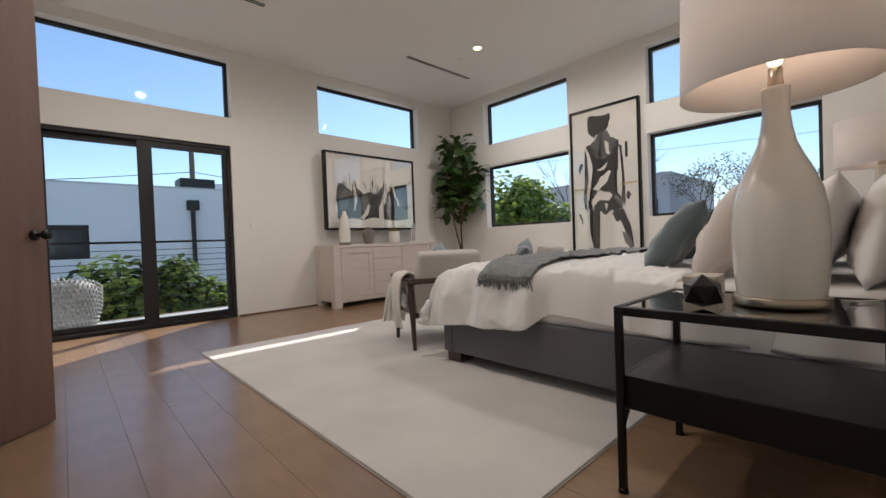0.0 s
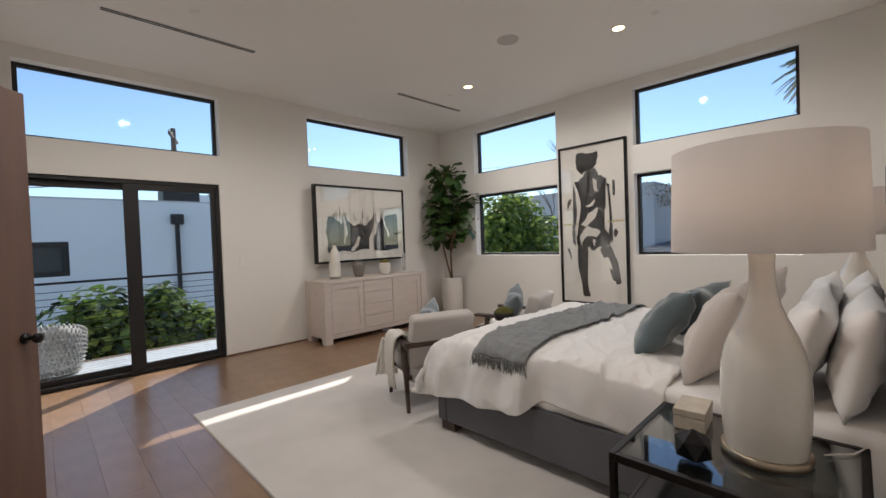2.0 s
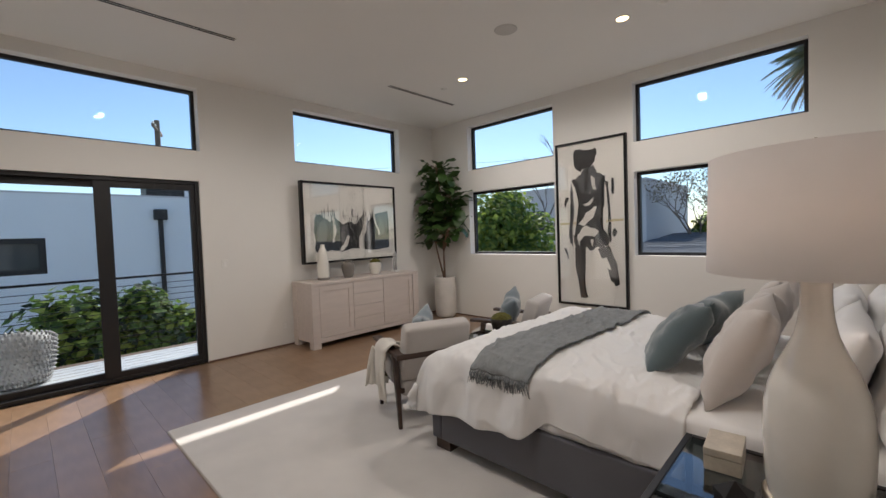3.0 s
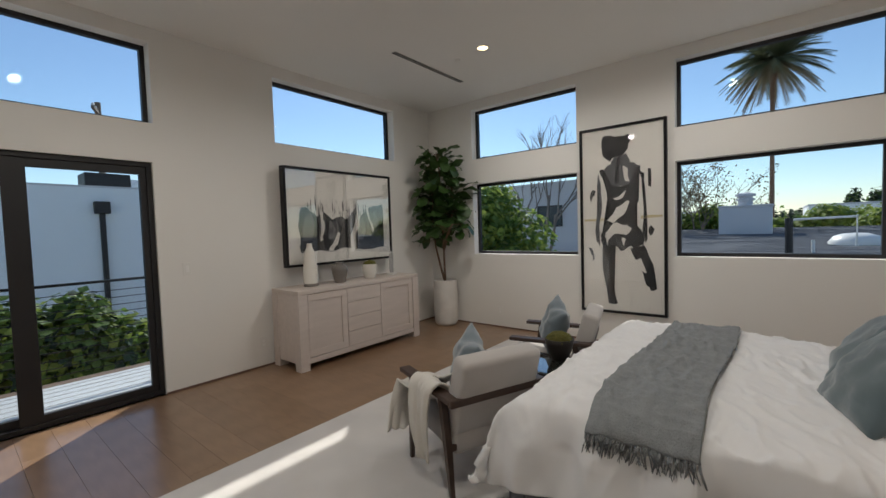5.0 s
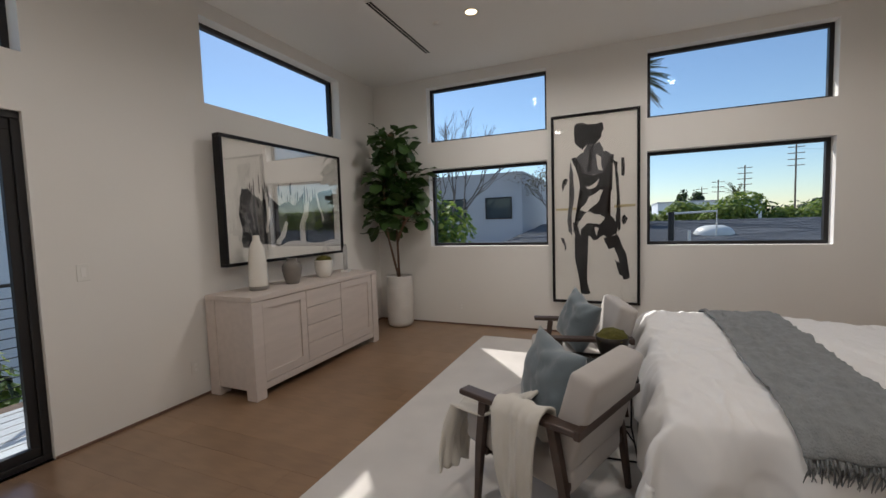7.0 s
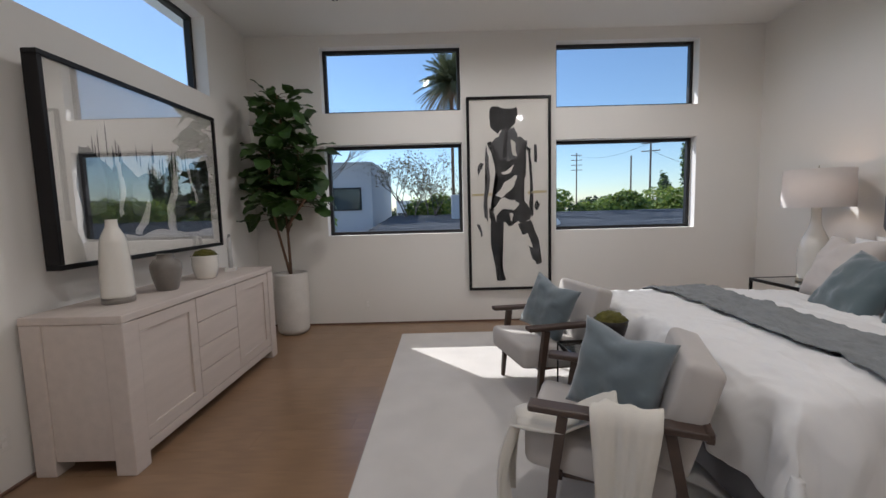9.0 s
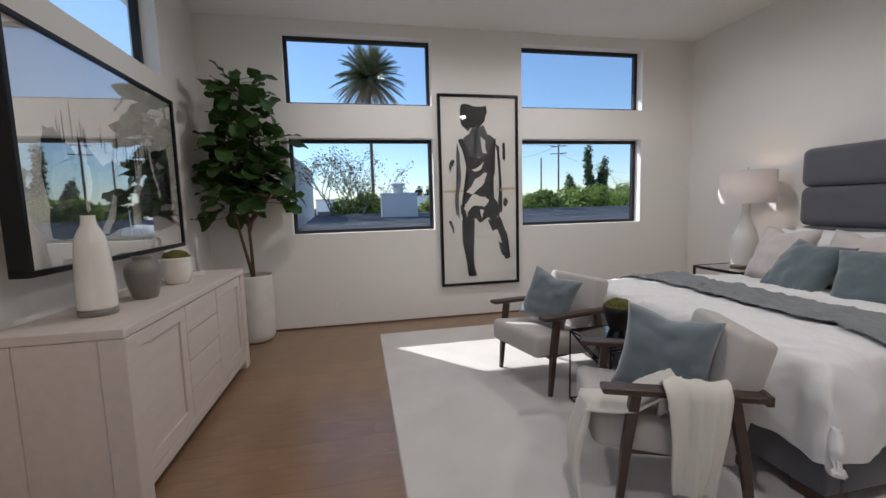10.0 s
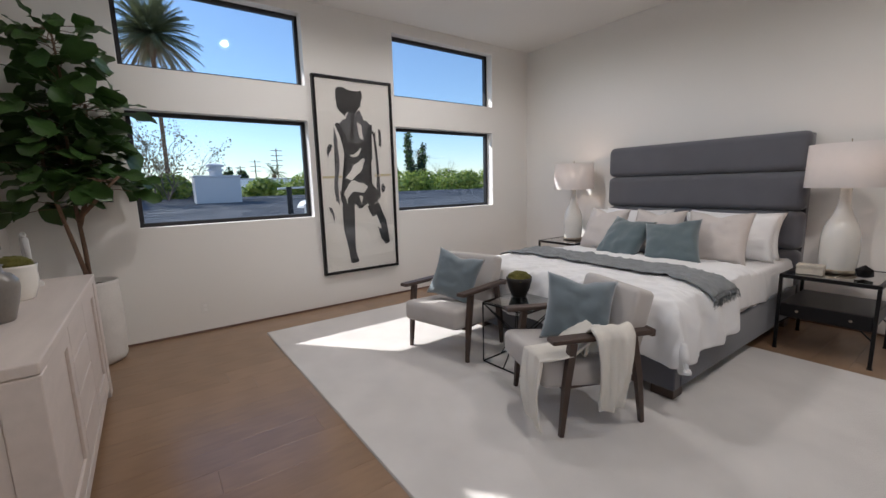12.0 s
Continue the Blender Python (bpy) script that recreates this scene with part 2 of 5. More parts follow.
def tube(points, radii, n=8, bm=None, square=False):
    """A tapering tube along points."""
    bm = bm or bmesh.new()
    pts = [Vector(p) for p in points]
    if not isinstance(radii, (list, tuple)):
        radii = [radii] * len(pts)
    rings = []
    for k, p in enumerate(pts):
        d = (pts[min(k + 1, len(pts) - 1)] - pts[max(k - 1, 0)]).normalized()
        up = Vector((0, 0, 1)) if abs(d.z) < 0.9 else Vector((1, 0, 0))
        s = d.cross(up).normalized()
        u = s.cross(d)
        off = math.pi / 4 if n == 4 else 0
        rings.append([bm.verts.new(p + radii[k] * (s * math.cos(off + 2 * math.pi * i / n) + u * math.sin(off + 2 * math.pi * i / n))) for i in range(n)])
    for a, b in zip(rings, rings[1:]):
        for i in range(n):
            bm.faces.new((a[i], a[(i + 1) % n], b[(i + 1) % n], b[i]))
    bm.faces.new(rings[0])
    bm.faces.new(rings[-1])
    return bm


def slab_with_holes(u_cuts, z_cuts, holes, t0, t1, along):
    """A wall on the (u, z) grid, holes left out, from t0 to t1 in thickness. along: 'x' or 'y'."""
    bm = bmesh.new()
    us, zs = sorted(set(u_cuts)), sorted(set(z_cuts))
    solid = lambda i, k: 0 <= i < len(us) - 1 and 0 <= k < len(zs) - 1 and not any(h[0] - 1e-6 <= us[i] and us[i + 1] <= h[1] + 1e-6 and h[2] - 1e-6 <= zs[k] and zs[k + 1] <= h[3] + 1e-6 for h in holes)
    memo = {}

    def v(u, t, z):
        key = (round(u, 4), round(t, 4), round(z, 4))
        if key not in memo:
            memo[key] = bm.verts.new((u, t, z) if along == "x" else (t, u, z))
        return memo[key]

    for i in range(len(us) - 1):
        for k in range(len(zs) - 1):
            if not solid(i, k):
                continue
            a, b, c, d = us[i], us[i + 1], zs[k], zs[k + 1]
            for t in (t0, t1):
                bm.faces.new((v(a, t, c), v(b, t, c), v(b, t, d), v(a, t, d)))
            for di, dk, q in ((-1, 0, ((a, c), (a, d))), (1, 0, ((b, c), (b, d))), (0, -1, ((a, c), (b, c))), (0, 1, ((a, d), (b, d)))):
                if not solid(i + di, k + dk):
                    (p, r), (s, w) = q
                    bm.faces.new((v(p, t0, r), v(s, t0, w), v(s, t1, w), v(p, t1, r)))
    return bm


def frame_bars(u0, u1, z0, z1, t0, t1, w, along, bottom=None, top=None):
    """Four mitred bars round an opening."""
    bm = bmesh.new()
    b, t = bottom or w, top or w
    for a in ((u0, u1, z0, z0 + b), (u0, u1, z1 - t, z1), (u0, u0 + w, z0 + b, z1 - t), (u1 - w, u1, z0 + b, z1 - t)):
        if along == "x":
            box(a[0], a[1], t0, t1, a[2], a[3], 0.003, 1, bm)
        else:
            box(t0, t1, a[0], a[1], a[2], a[3], 0.003, 1, bm)
    return bm


def quad_pane(u0, u1, z0, z1, t, along, thick=0.006):
    return box(u0, u1, t, t + thick, z0, z1) if along == "x" else box(t, t + thick, u0, u1, z0, z1)


# ---- structure ----
XW, XE, YS, YN, H = -0.55, 5.845, 0.0, 6.197, 3.515
SILL, HEAD, SILL2, HEAD2 = 1.122, 2.232, 2.605, 3.382
T = 0.22


def structure(name, bm, material, label, category, smooth=False):
    return tagged(part(name, bm, material, None, "", smooth), label, category, kind="structure")


floor = structure("floor", box(XW - 0.1, XE + 0.1, YS - 0.1, YN + 0.1, -0.2, -0.016), GAP, "wide-plank brown oak floor of the bedroom", "floor")
north_holes = [(-0.08, 1.79, 0, 2.25), (-0.04, 1.82, 2.615, HEAD2), (3.04, 5.015, 2.608, HEAD2)]
structure("wall_north", slab_with_holes([XW - T, XE + T, -0.08, 1.79, -0.04, 1.82, 3.04, 5.015], [-0.2, H, 0, 2.25, 2.615, 2.608, HEAD2], north_holes, YN, YN + T, "x"), WALL, "off-white painted wall with sliding door and high windows", "wall")
east_holes = [(3.63, 5.315, SILL, HEAD), (3.63, 5.315, SILL2, HEAD2), (0.773, 2.49, SILL, HEAD), (0.773, 2.49, SILL2, HEAD2)]
structure("wall_east", slab_with_holes([YS, YN, 3.63, 5.315, 0.773, 2.49], [-0.2, H, SILL, HEAD, SILL2, HEAD2], east_holes, XE, XE + T, "y"), WALL, "off-white painted wall with four framed windows", "wall")
structure("wall_south", box(XW - T, XE + T, YS - T, YS, -0.2, H), WALL, "off-white painted wall behind the bed", "wall")
DOOR_Y0, DOOR_Y1, DOOR_H = 1.88, 2.82, 2.27
structure("wall_west", slab_with_holes([YS, YN, DOOR_Y0, DOOR_Y1], [-0.2, H, 0, DOOR_H], [(DOOR_Y0, DOOR_Y1, 0, DOOR_H)], XW - T, XW, "y"), WALL, "off-white painted wall with the bedroom doorway", "wall")
# Unseen hall box, added to close off the doorway.
hall = box(XW - T - 1.5, XW - T, 1.2, 1.3, -0.2, 2.7)
box(XW - T - 1.5, XW - T, 3.4, 3.5, -0.2, 2.7, bm=hall)
box(XW - T - 1.6, XW - T - 1.5, 1.2, 3.5, -0.2, 2.7, bm=hall)
box(XW - T - 1.5, XW - T, 1.3, 3.4, 2.6, 2.7, bm=hall)
structure("hall_wall", hall, WALL, "plain off-white walls added to close the unseen hall", "wall")
structure("hall_floor", box(XW - T - 1.5, XW - 0.1, 1.3, 3.4, -0.2, -0.004), PLANK, "brown oak floor added for the unseen hall", "floor")
structure("ceiling", box(XW - T, XE + T, YS - T, YN + T, H, H + 0.07), CEIL, "smooth white painted flat ceiling", "ceiling")
# Unseen slab; its eaves are sized to cut the sun through the high windows.
structure("roof", box(XW - 1.2, XE + 0.82, YS - 0.8, YN + 0.64, H + 0.07, H + 0.3), STUCCO, "unseen flat roof slab with eaves sized to trim the sun", "roof")

# brown strip put in for the shadow line at the wall foot, no baseboard
for nm, a in (("baseboard", (1.79, XE, YN - 0.012, YN, 0, 0.02)), ("baseboard", (XE - 0.012, XE, YS, YN - 0.012, 0, 0.02)), ("baseboard", (XW, XE - 0.012, YS, YS + 0.012, 0, 0.02))):
    structure(nm, box(*a, 0.003, 1), DOORWOOD, "thin brown strip drawn for the shadow line at the wall foot", "baseboard")


def window(name, along, u0, u1, z0, z1, inner):
    """A fixed pane in a slim dark frame set back in a painted reveal."""
    m = thing(name, pose(0, 0, 0), "fixed window with slim dark bronze frame in a deep white reveal", "window", kind="structure")
    part("window_frame", frame_bars(u0 + 0.001, u1 - 0.001, z0 + 0.001, z1 - 0.001, inner, inner + 0.06, 0.042, along), ALU, m)
    p = part("pane", quad_pane(u0 + 0.04, u1 - 0.04, z0 + 0.04, z1 - 0.04, inner + 0.03, along), GLASS, m)
    p.visible_shadow = False
    lin = bmesh.new()
    e = 0.004
    t0 = (YN if along == "x" else XE) + 0.002
    for a in ((u0, u1, z0, z0 + e), (u0, u1, z1 - e, z1), (u0, u0 + e, z0 + e, z1 - e), (u1 - e, u1, z0 + e, z1 - e)):
        box(*((a[0], a[1], t0, inner, a[2], a[3]) if along == "x" else (t0, inner, a[0], a[1], a[2], a[3])), bm=lin)
    part("window_sill", lin, TRIMW, m)
    return m


window("window_1", "x", -0.04, 1.82, 2.615, HEAD2, YN + 0.13)
window("window_2", "x", 3.04, 5.015, 2.608, HEAD2, YN + 0.13)
window("window_3", "y", 3.63, 5.315, SILL2, HEAD2, XE + 0.12)
window("window_4", "y", 3.63, 5.315, SILL, HEAD, XE + 0.12)
window("window_5", "y", 0.773, 2.49, SILL2, HEAD2, XE + 0.12)
window("window_6", "y", 0.773, 2.49, SILL, HEAD, XE + 0.12)

# sliding door
sd = thing("sliding_door", pose(0, 0, 0), "two-panel glass sliding door in a black aluminium frame", "sliding door", kind="structure")
part("door_frame", frame_bars(-0.079, 1.789, 0.001, 2.249, YN + 0.03, YN + 0.17, 0.045, "x"), ALU, sd)
for a, b, t in ((-0.034, 0.885, YN + 0.10), (0.845, 1.744, YN + 0.045)):
    leaf = part("door_leaf", frame_bars(a + 0.001, b - 0.001, 0.047, 2.203, t, t + 0.045, 0.052, "x", 0.062, 0.07), ALU, sd)
    g = part("pane", quad_pane(a + 0.05, b - 0.05, 0.105, 2.135, t + 0.02, "x"), GLASS, leaf)
    g.visible_shadow = False
part("mullion", box(0.79, 0.935, YN + 0.04, YN + 0.044, 0.05, 2.2, 0.001, 1), ALU, sd)

# bedroom door leaf, swung wide open
door = thing("door_1", pose(-0.545, 2.80, 0, 0, 0, 47), "dark walnut flush door standing open on black hardware", "door", kind="structure")
part("door_leaf", box(0.0, 0.86, -0.022, 0.022, 0.008, 2.26, 0.003, 1), DOORWOOD, door)
hb_ = bmesh.new()
for s in (-1, 1):
    tmp = lathe([(0, 0), (0.027, 0.001), (0.027, 0.009), (0.0105, 0.012), (0.0095, 0.045), (0.02, 0.05), (0.026, 0.062), (0.024, 0.075), (0, 0.078)], 24)
    bmesh.ops.transform(tmp, matrix=Matrix.Translation((0.79, s * 0.022, 1.0)) @ Matrix.Rotation(-s * math.pi / 2, 4, "X"), verts=tmp.verts)
    join(hb_, tmp)
part("door_handle", hb_, BLACK, door, "round matt black door knob", True)
part("hinge", tube([(0, 0.026, 0.22), (0, 0.026, 0.32)], 0.008), BLACK, door)

# ---- ceiling fixtures ----
# The downlight at (1.15, 2.06) is unseen, added as a fourth for fill.
for x, y in ((4.37, 4.11), (4.37, 2.06), (1.15, 4.11), (1.15, 2.06)):
    d = thing("downlight", pose(x, y, H), "lit recessed round downlight with white trim", "downlight", "ceiling downlights")
    part("trim_ring", lathe([(0.078, 0), (0.078, -0.004), (0.06, -0.005), (0.056, -0.001), (0.056, 0.0)], 32), PLASTIC, d, "", True)
    part("lens", lathe([(0, -0.0015), (0.056, -0.001)], 32), BULB, d, "glowing warm lens")
    lamp = bpy.data.lights.new("downlight_lamp", "SPOT")
    lamp.energy, lamp.color, lamp.spot_size, lamp.spot_blend, lamp.shadow_soft_size = 38, (1.0, 0.93, 0.85), radians(172), 0.6, 0.06
    lo = new("downlight_lamp", lamp)
    lo.matrix_world = look((x, y, H - 0.03), (x, y, 0))
for x0 in (0.53, 3.76):
    v = thing("ceiling_vent", pose(x0, 4.9, H), "long white linear slot diffuser with dark slots", "ceiling vent", "linear ceiling vents")
    part("frame", box(0, 1.3, -0.035, 0.035, -0.004, 0, 0.001, 1), PLASTIC, v)
    for yy in (-0.017, 0.017):
        part("slot", box(0.012, 1.288, yy - 0.011, yy + 0.011, -0.0055, -0.0042), BLACK, v)
s = thing("ceiling_speaker", pose(3.70, 2.95, H), "flush round white ceiling speaker grille", "speaker")
part("grille", lathe([(0, -0.006), (0.10, -0.006), (0.112, -0.004), (0.115, 0)], 40), mat("speaker_cloth", (0.52, 0.50, 0.48), 0.8, vary=0.05, fine=600, bump=0.3), s, "", True)
for x, y in ((4.43, 4.51), (1.15, 4.46), (4.36, 1.70)):
    d = thing("sprinkler", pose(x, y, H), "small round white concealed sprinkler cover", "sprinkler", "sprinkler covers")
    part("cover", lathe([(0, -0.012), (0.03, -0.012), (0.034, -0.008), (0.04, -0.002), (0.042, 0)], 28), PLASTIC, d, "", True)

# ---- wall plates ----
for nm, m, lab in (("outlet", pose(XE, 4.86, 0.26, 0, 0, -90), "white wall outlet plate with two sockets"), ("outlet", pose(2.78, YN, 0.28), "white wall outlet plate with two sockets"), ("light_switch", pose(2.03, YN, 1.21), "white flat light switch plate")):
    w = thing(nm, m, lab, nm.replace("_", " "))
    part("plate", box(-0.038, 0.038, -0.006, 0, -0.06, 0.06, 0.003, 2), PLASTIC, w)
    if nm == "outlet":
        for z in (-0.022, 0.022):
            part("socket", box(-0.016, 0.016, -0.0085, -0.006, z - 0.014, z + 0.014, 0.002, 1), TRIMW, w)
    else:
        part("rocker", box(-0.016, 0.016, -0.0095, -0.006, -0.033, 0.033, 0.002, 1), TRIMW, w)


# ---- soft things ----
def pillow(w, h, t, seed, dent=0.0, n=22):
    """A knife-edged cushion standing in the xz plane, centred, with pulled-out corners and creases."""
    bm = bmesh.new()
    rnd = random.Random(seed)
    ox, oz = rnd.uniform(-9, 9), rnd.uniform(-9, 9)
    for side in (-1, 1):
        grid = []
        for i in range(n + 1):
            row = []
            for k in range(n + 1):
                u, v = 2 * i / n - 1, 2 * k / n - 1
                pull = 1 - 0.11 * (1 - abs(v) ** 2.2) * abs(u) ** 3
                pull2 = 1 - 0.11 * (1 - abs(u) ** 2.2) * abs(v) ** 3
                fat = max(0.0, (1 - abs(u) ** 2.6) * (1 - abs(v) ** 2.6)) ** 0.55
                crease = 0.02 * noise.noise(Vector((u * 2.3 + ox, v * 2.3 + oz, side))) + 0.009 * (1 - 2.4 * abs(noise.noise(Vector((u * 4 + ox, v * 4 + u * 2, side * 3)))))
                edge = min(1 - abs(u), 1 - abs(v))
                y = side * (t / 2 * fat + crease * min(1, edge * 5))
                z = v * h / 2 * pull2
                if dent and v > 0:
                    z -= dent * math.exp(-(u / 0.33) ** 2) * v ** 2
                row.append(bm.verts.new((u * w / 2 * pull, y, z)))
            grid.append(row)
        for i in range(n):
            for k in range(n):
                bm.faces.new((grid[i][k], grid[i + 1][k], grid[i + 1][k + 1], grid[i][k + 1]))
    bmesh.ops.remove_doubles(bm, verts=bm.verts, dist=0.0015)
    return bm


def cushion(name, w, h, t, seed, material, m, label, group, dent=0.0):
    """One cushion, with its seam piping as a part."""
    ob = part(name, pillow(w, h, t, seed, dent), material, None, "", True)
    ob.matrix_world = m
    return tagged(ob, label, "pillow", group)


def cloth(fn, nu, nv, material, name, parent=None, label="", thick=0.012):
    """A sheet through fn(u, v), u and v from 0 to 1, given a little thickness."""
    bm = bmesh.new()
    g = [[bm.verts.new(fn(i / nu, k / nv)) for k in range(nv + 1)] for i in range(nu + 1)]
    for i in range(nu):
        for k in range(nv):
            bm.faces.new((g[i][k], g[i + 1][k], g[i + 1][k + 1], g[i][k + 1]))
    bmesh.ops.recalc_face_normals(bm, faces=bm.faces)
    bm.normal_update()
    if sum(f.normal.z * f.calc_area() for f in bm.faces) < 0:
        bmesh.ops.reverse_faces(bm, faces=bm.faces)
        bm.normal_update()
    lower = [[bm.verts.new(w.co - w.normal * thick) for w in row] for row in g]
    for i in range(nu):
        for k in range(nv):
            bm.faces.new((lower[i][k], lower[i][k + 1], lower[i + 1][k + 1], lower[i + 1][k]))
    rim = [(0, k) for k in range(nv)] + [(i, nv) for i in range(nu)] + [(nu, k) for k in range(nv, 0, -1)] + [(i, 0) for i in range(nu, 0, -1)]
    for (a, b), (c, d) in zip(rim, rim[1:] + rim[:1]):
        bm.faces.new((g[a][b], g[c][d], lower[c][d], lower[a][b]))
    return part(name, bm, material, parent, label, True)


def bumpy(x, y, z, s, seed):
    return noise.noise(Vector((x * s + seed, y * s - seed, z * s)))


# ---- rug ----
rug = thing("rug", pose(0, 0, 0), "large ivory wool rug with a short pile under the bed", "rug")
RX0, RX1, RY0, RY1 = 0.962, 5.345, 1.17, 4.385
part("rug_surface", box(RX0, RX1, RY0, RY1, 0.003, 0.014, 0.005, 2), RUG, rug)
part("binding", box(RX0 - 0.006, RX1 + 0.006, RY0 - 0.006, RY1 + 0.006, 0.0005, 0.005, 0.002, 1), RUGEDGE, rug, "tan woven binding")

# ---- bed ----
BX0, BX1, BFOOT, BTOP = 2.165, 4.205, 2.61, 0.655
bed = thing("bed", pose(0, 0, 0), "king bed with charcoal grey upholstered channel headboard and base", "bed")
part("side_rail", box(BX0, BX0 + 0.09, 0.16, BFOOT - 0.09, 0.085, 0.385, 0.014, 3), GREYFAB, bed)
part("side_rail", box(BX1 - 0.09, BX1, 0.16, BFOOT - 0.09, 0.085, 0.385, 0.014, 3), GREYFAB, bed)
part("foot_rail", box(BX0, BX1, BFOOT - 0.09, BFOOT, 0.085, 0.385, 0.014, 3), GREYFAB, bed)
part("slat_base", box(BX0 + 0.09, BX1 - 0.09, 0.16, BFOOT - 0.09, 0.2, 0.30), DARKWOOD, bed)
for x, y in ((BX0 + 0.09, BFOOT - 0.09), (BX1 - 0.09, BFOOT - 0.09), (BX0 + 0.09, 0.3), (BX1 - 0.09, 0.3)):
    z0 = 0.014 if y > RY0 else 0.0
    part("foot", box(x - 0.075, x + 0.075, y - 0.065, y + 0.065, z0, 0.086, 0.006, 2), DARKWOOD, bed, "dark wooden block foot")
hbd = part("headboard", box(2.17, 4.18, 0.004, 0.09, 0.085, 1.85, 0.008, 2), GREYFAB, bed)
for z0, z1 in ((0.36, 0.735), (0.735, 1.115), (1.115, 1.495), (1.495, 1.87)):
    bm = box(2.15, 4.2, 0.055, 0.235, z0 + 0.002, z1 - 0.002, 0.07, 6)
    part("channel", bm, GREYFAB, hbd, "", True)
mattress = part("mattress", box(BX0 + 0.03, BX1 - 0.03, 0.17, BFOOT - 0.05, 0.30, BTOP - 0.03, 0.06, 4), LINEN, None, "", True)
tagged(mattress, "thick mattress in a white fitted sheet on the bed", "mattress")


def drape(a, x0, x1, top):
    """From an arc position across the bed to x and drop."""
    if a < x0:
        return x0 - 0.035 * (1 - math.exp(-(x0 - a) * 9)), x0 - a
    if a > x1:
        return x1 + 0.035 * (1 - math.exp(-(a - x1) * 9)), a - x1
    return a, 0.0


def sheet_at(u, v):
    a = BX0 + 0.03 - 0.27 + u * (BX1 - BX0 - 0.06 + 0.54)
    y = 0.2 + v * 1.75
    x, drop = drape(a, BX0 + 0.05, BX1 - 0.05, BTOP)
    soft = max(0.0, drop - 0.02)
    side = -1 if a < (BX0 + BX1) / 2 else 1
    wave = 0.024 * math.sin(y * 23 + 2.2 * math.sin(y * 4)) * min(1, soft * 7) * (0.5 + 0.9 * bumpy(y, 0, 0, 2.3, 3))
    z = BTOP - soft - 0.02 * math.exp(-((drop) / 0.03)) * (1 if drop > 0 else 0) + 0.006 * bumpy(x, y, 0, 4, 1) + 0.004 * bumpy(x, y, 0, 11, 2)
    return Vector((x + side * wave, y, max(z, 0.392)))


sheet = cloth(sheet_at, 90, 70, LINEN, "bed_sheet", thick=0.006)
tagged(sheet, "rumpled white cotton top sheet tucked over the mattress", "bed sheet")


def smooth(a, b, t):
    t = max(0.0, min(1.0, (t - a) / (b - a)))
    return t * t * (3 - 2 * t)


def crumple(x, y, seed):
    """Sharp narrow ridges that wander and fork, strongest in patches."""
    wx, wy = x + 0.10 * bumpy(x, y, 0, 3.1, seed + 9), y + 0.10 * bumpy(x, y, 0, 3.4, seed + 12)
    r = 1 - abs(bumpy(wx * 0.42 + wy * 0.3, wy * 1.3 - wx * 0.35, 0, 5.0, seed)) * 3.0
    return max(0.0, r) ** 1.3 * (0.45 + 1.1 * max(0.0, bumpy(x, y, 0, 1.7, seed + 4) + 0.25))


def duvet_at(u, v):
    b = 1.04 + v * 1.96
    flare = smooth(1.70, 1.82, b)
    hem = 0.25 + flare * (0.095 + 0.03 * math.sin(b * 7)) + 0.09 * smooth(2.0, 2.5, b)
    in0, in1 = BX0 + 0.03, BX1 - 0.03
    a = in0 - hem + u * (in1 - in0 + 2 * hem)
    side = -1 if u < 0.5 else 1
    dx = max(0.0, in0 - a, a - in1)
    foot = BFOOT - 0.02
    dy = max(0.0, b - foot)
    q = math.hypot(dx / hem, dy / (3.0 - foot))
    if dx > 0 and dy > 0 and q > 1:
        dx, dy = dx / q, dy / q
    x, y = min(max(a, in0), in1), min(b, foot)
    drop = (dx ** 3 + dy ** 3) ** (1 / 3)
    fold = min(1.0, drop * 6)
    turn = smooth(-0.09, 0.09, dx - dy)
    out = (0.034 + 0.05 * flare) * (1 - math.exp(-dx * 11))
    x += side * out
    y += 0.085 * (1 - math.exp(-dy * 9))
    ripple = lambda run: (0.013 + 0.014 * flare) * fold * (math.sin(run * 15 + 1.7 * math.sin(run * 3.1)) + 1.1 * bumpy(run, drop * 0.5, 0, 9, 8) + 0.25 * crumple(run * 2.2, drop * 0.7, 21))
    both = min(dx, dy)
    if both > 0:
        x += side * 0.22 * both
        y += 0.16 * both
    x += side * turn * (ripple(b) + 0.004) * (dx > 0)
    y += (1 - turn) * (ripple(a) + 0.004) * (dy > 0)
    edge = min(a - in0 if a > in0 else 0, in1 - a if a < in1 else 0, max(0.0, foot - b))
    soft = -0.05 * math.exp(-max(0.0, edge) / 0.09)
    puff = 0.045 * smooth(1.04, 1.7, b) + 0.012
    z = BTOP + 0.012 + puff + soft - 0.94 * drop + 0.012 * bumpy(x, y, drop * 2, 2.6, 5) + (0.017 * crumple(x, y, 2) + 0.012 * crumple(x * 1.8, y * 1.6, 6) + 0.005 * crumple(x * 3.4, y * 3.0, 15)) * (1 - 0.75 * fold) + 0.003 * bumpy(x, y, 0, 18, 7)
    return Vector((x, y, max(z, 0.394 - 0.26 * flare)))


duvet = cloth(duvet_at, 230, 180, LINEN, "duvet", thick=0.02)
tagged(duvet, "fluffy white cotton duvet draped over the foot of the bed", "duvet")


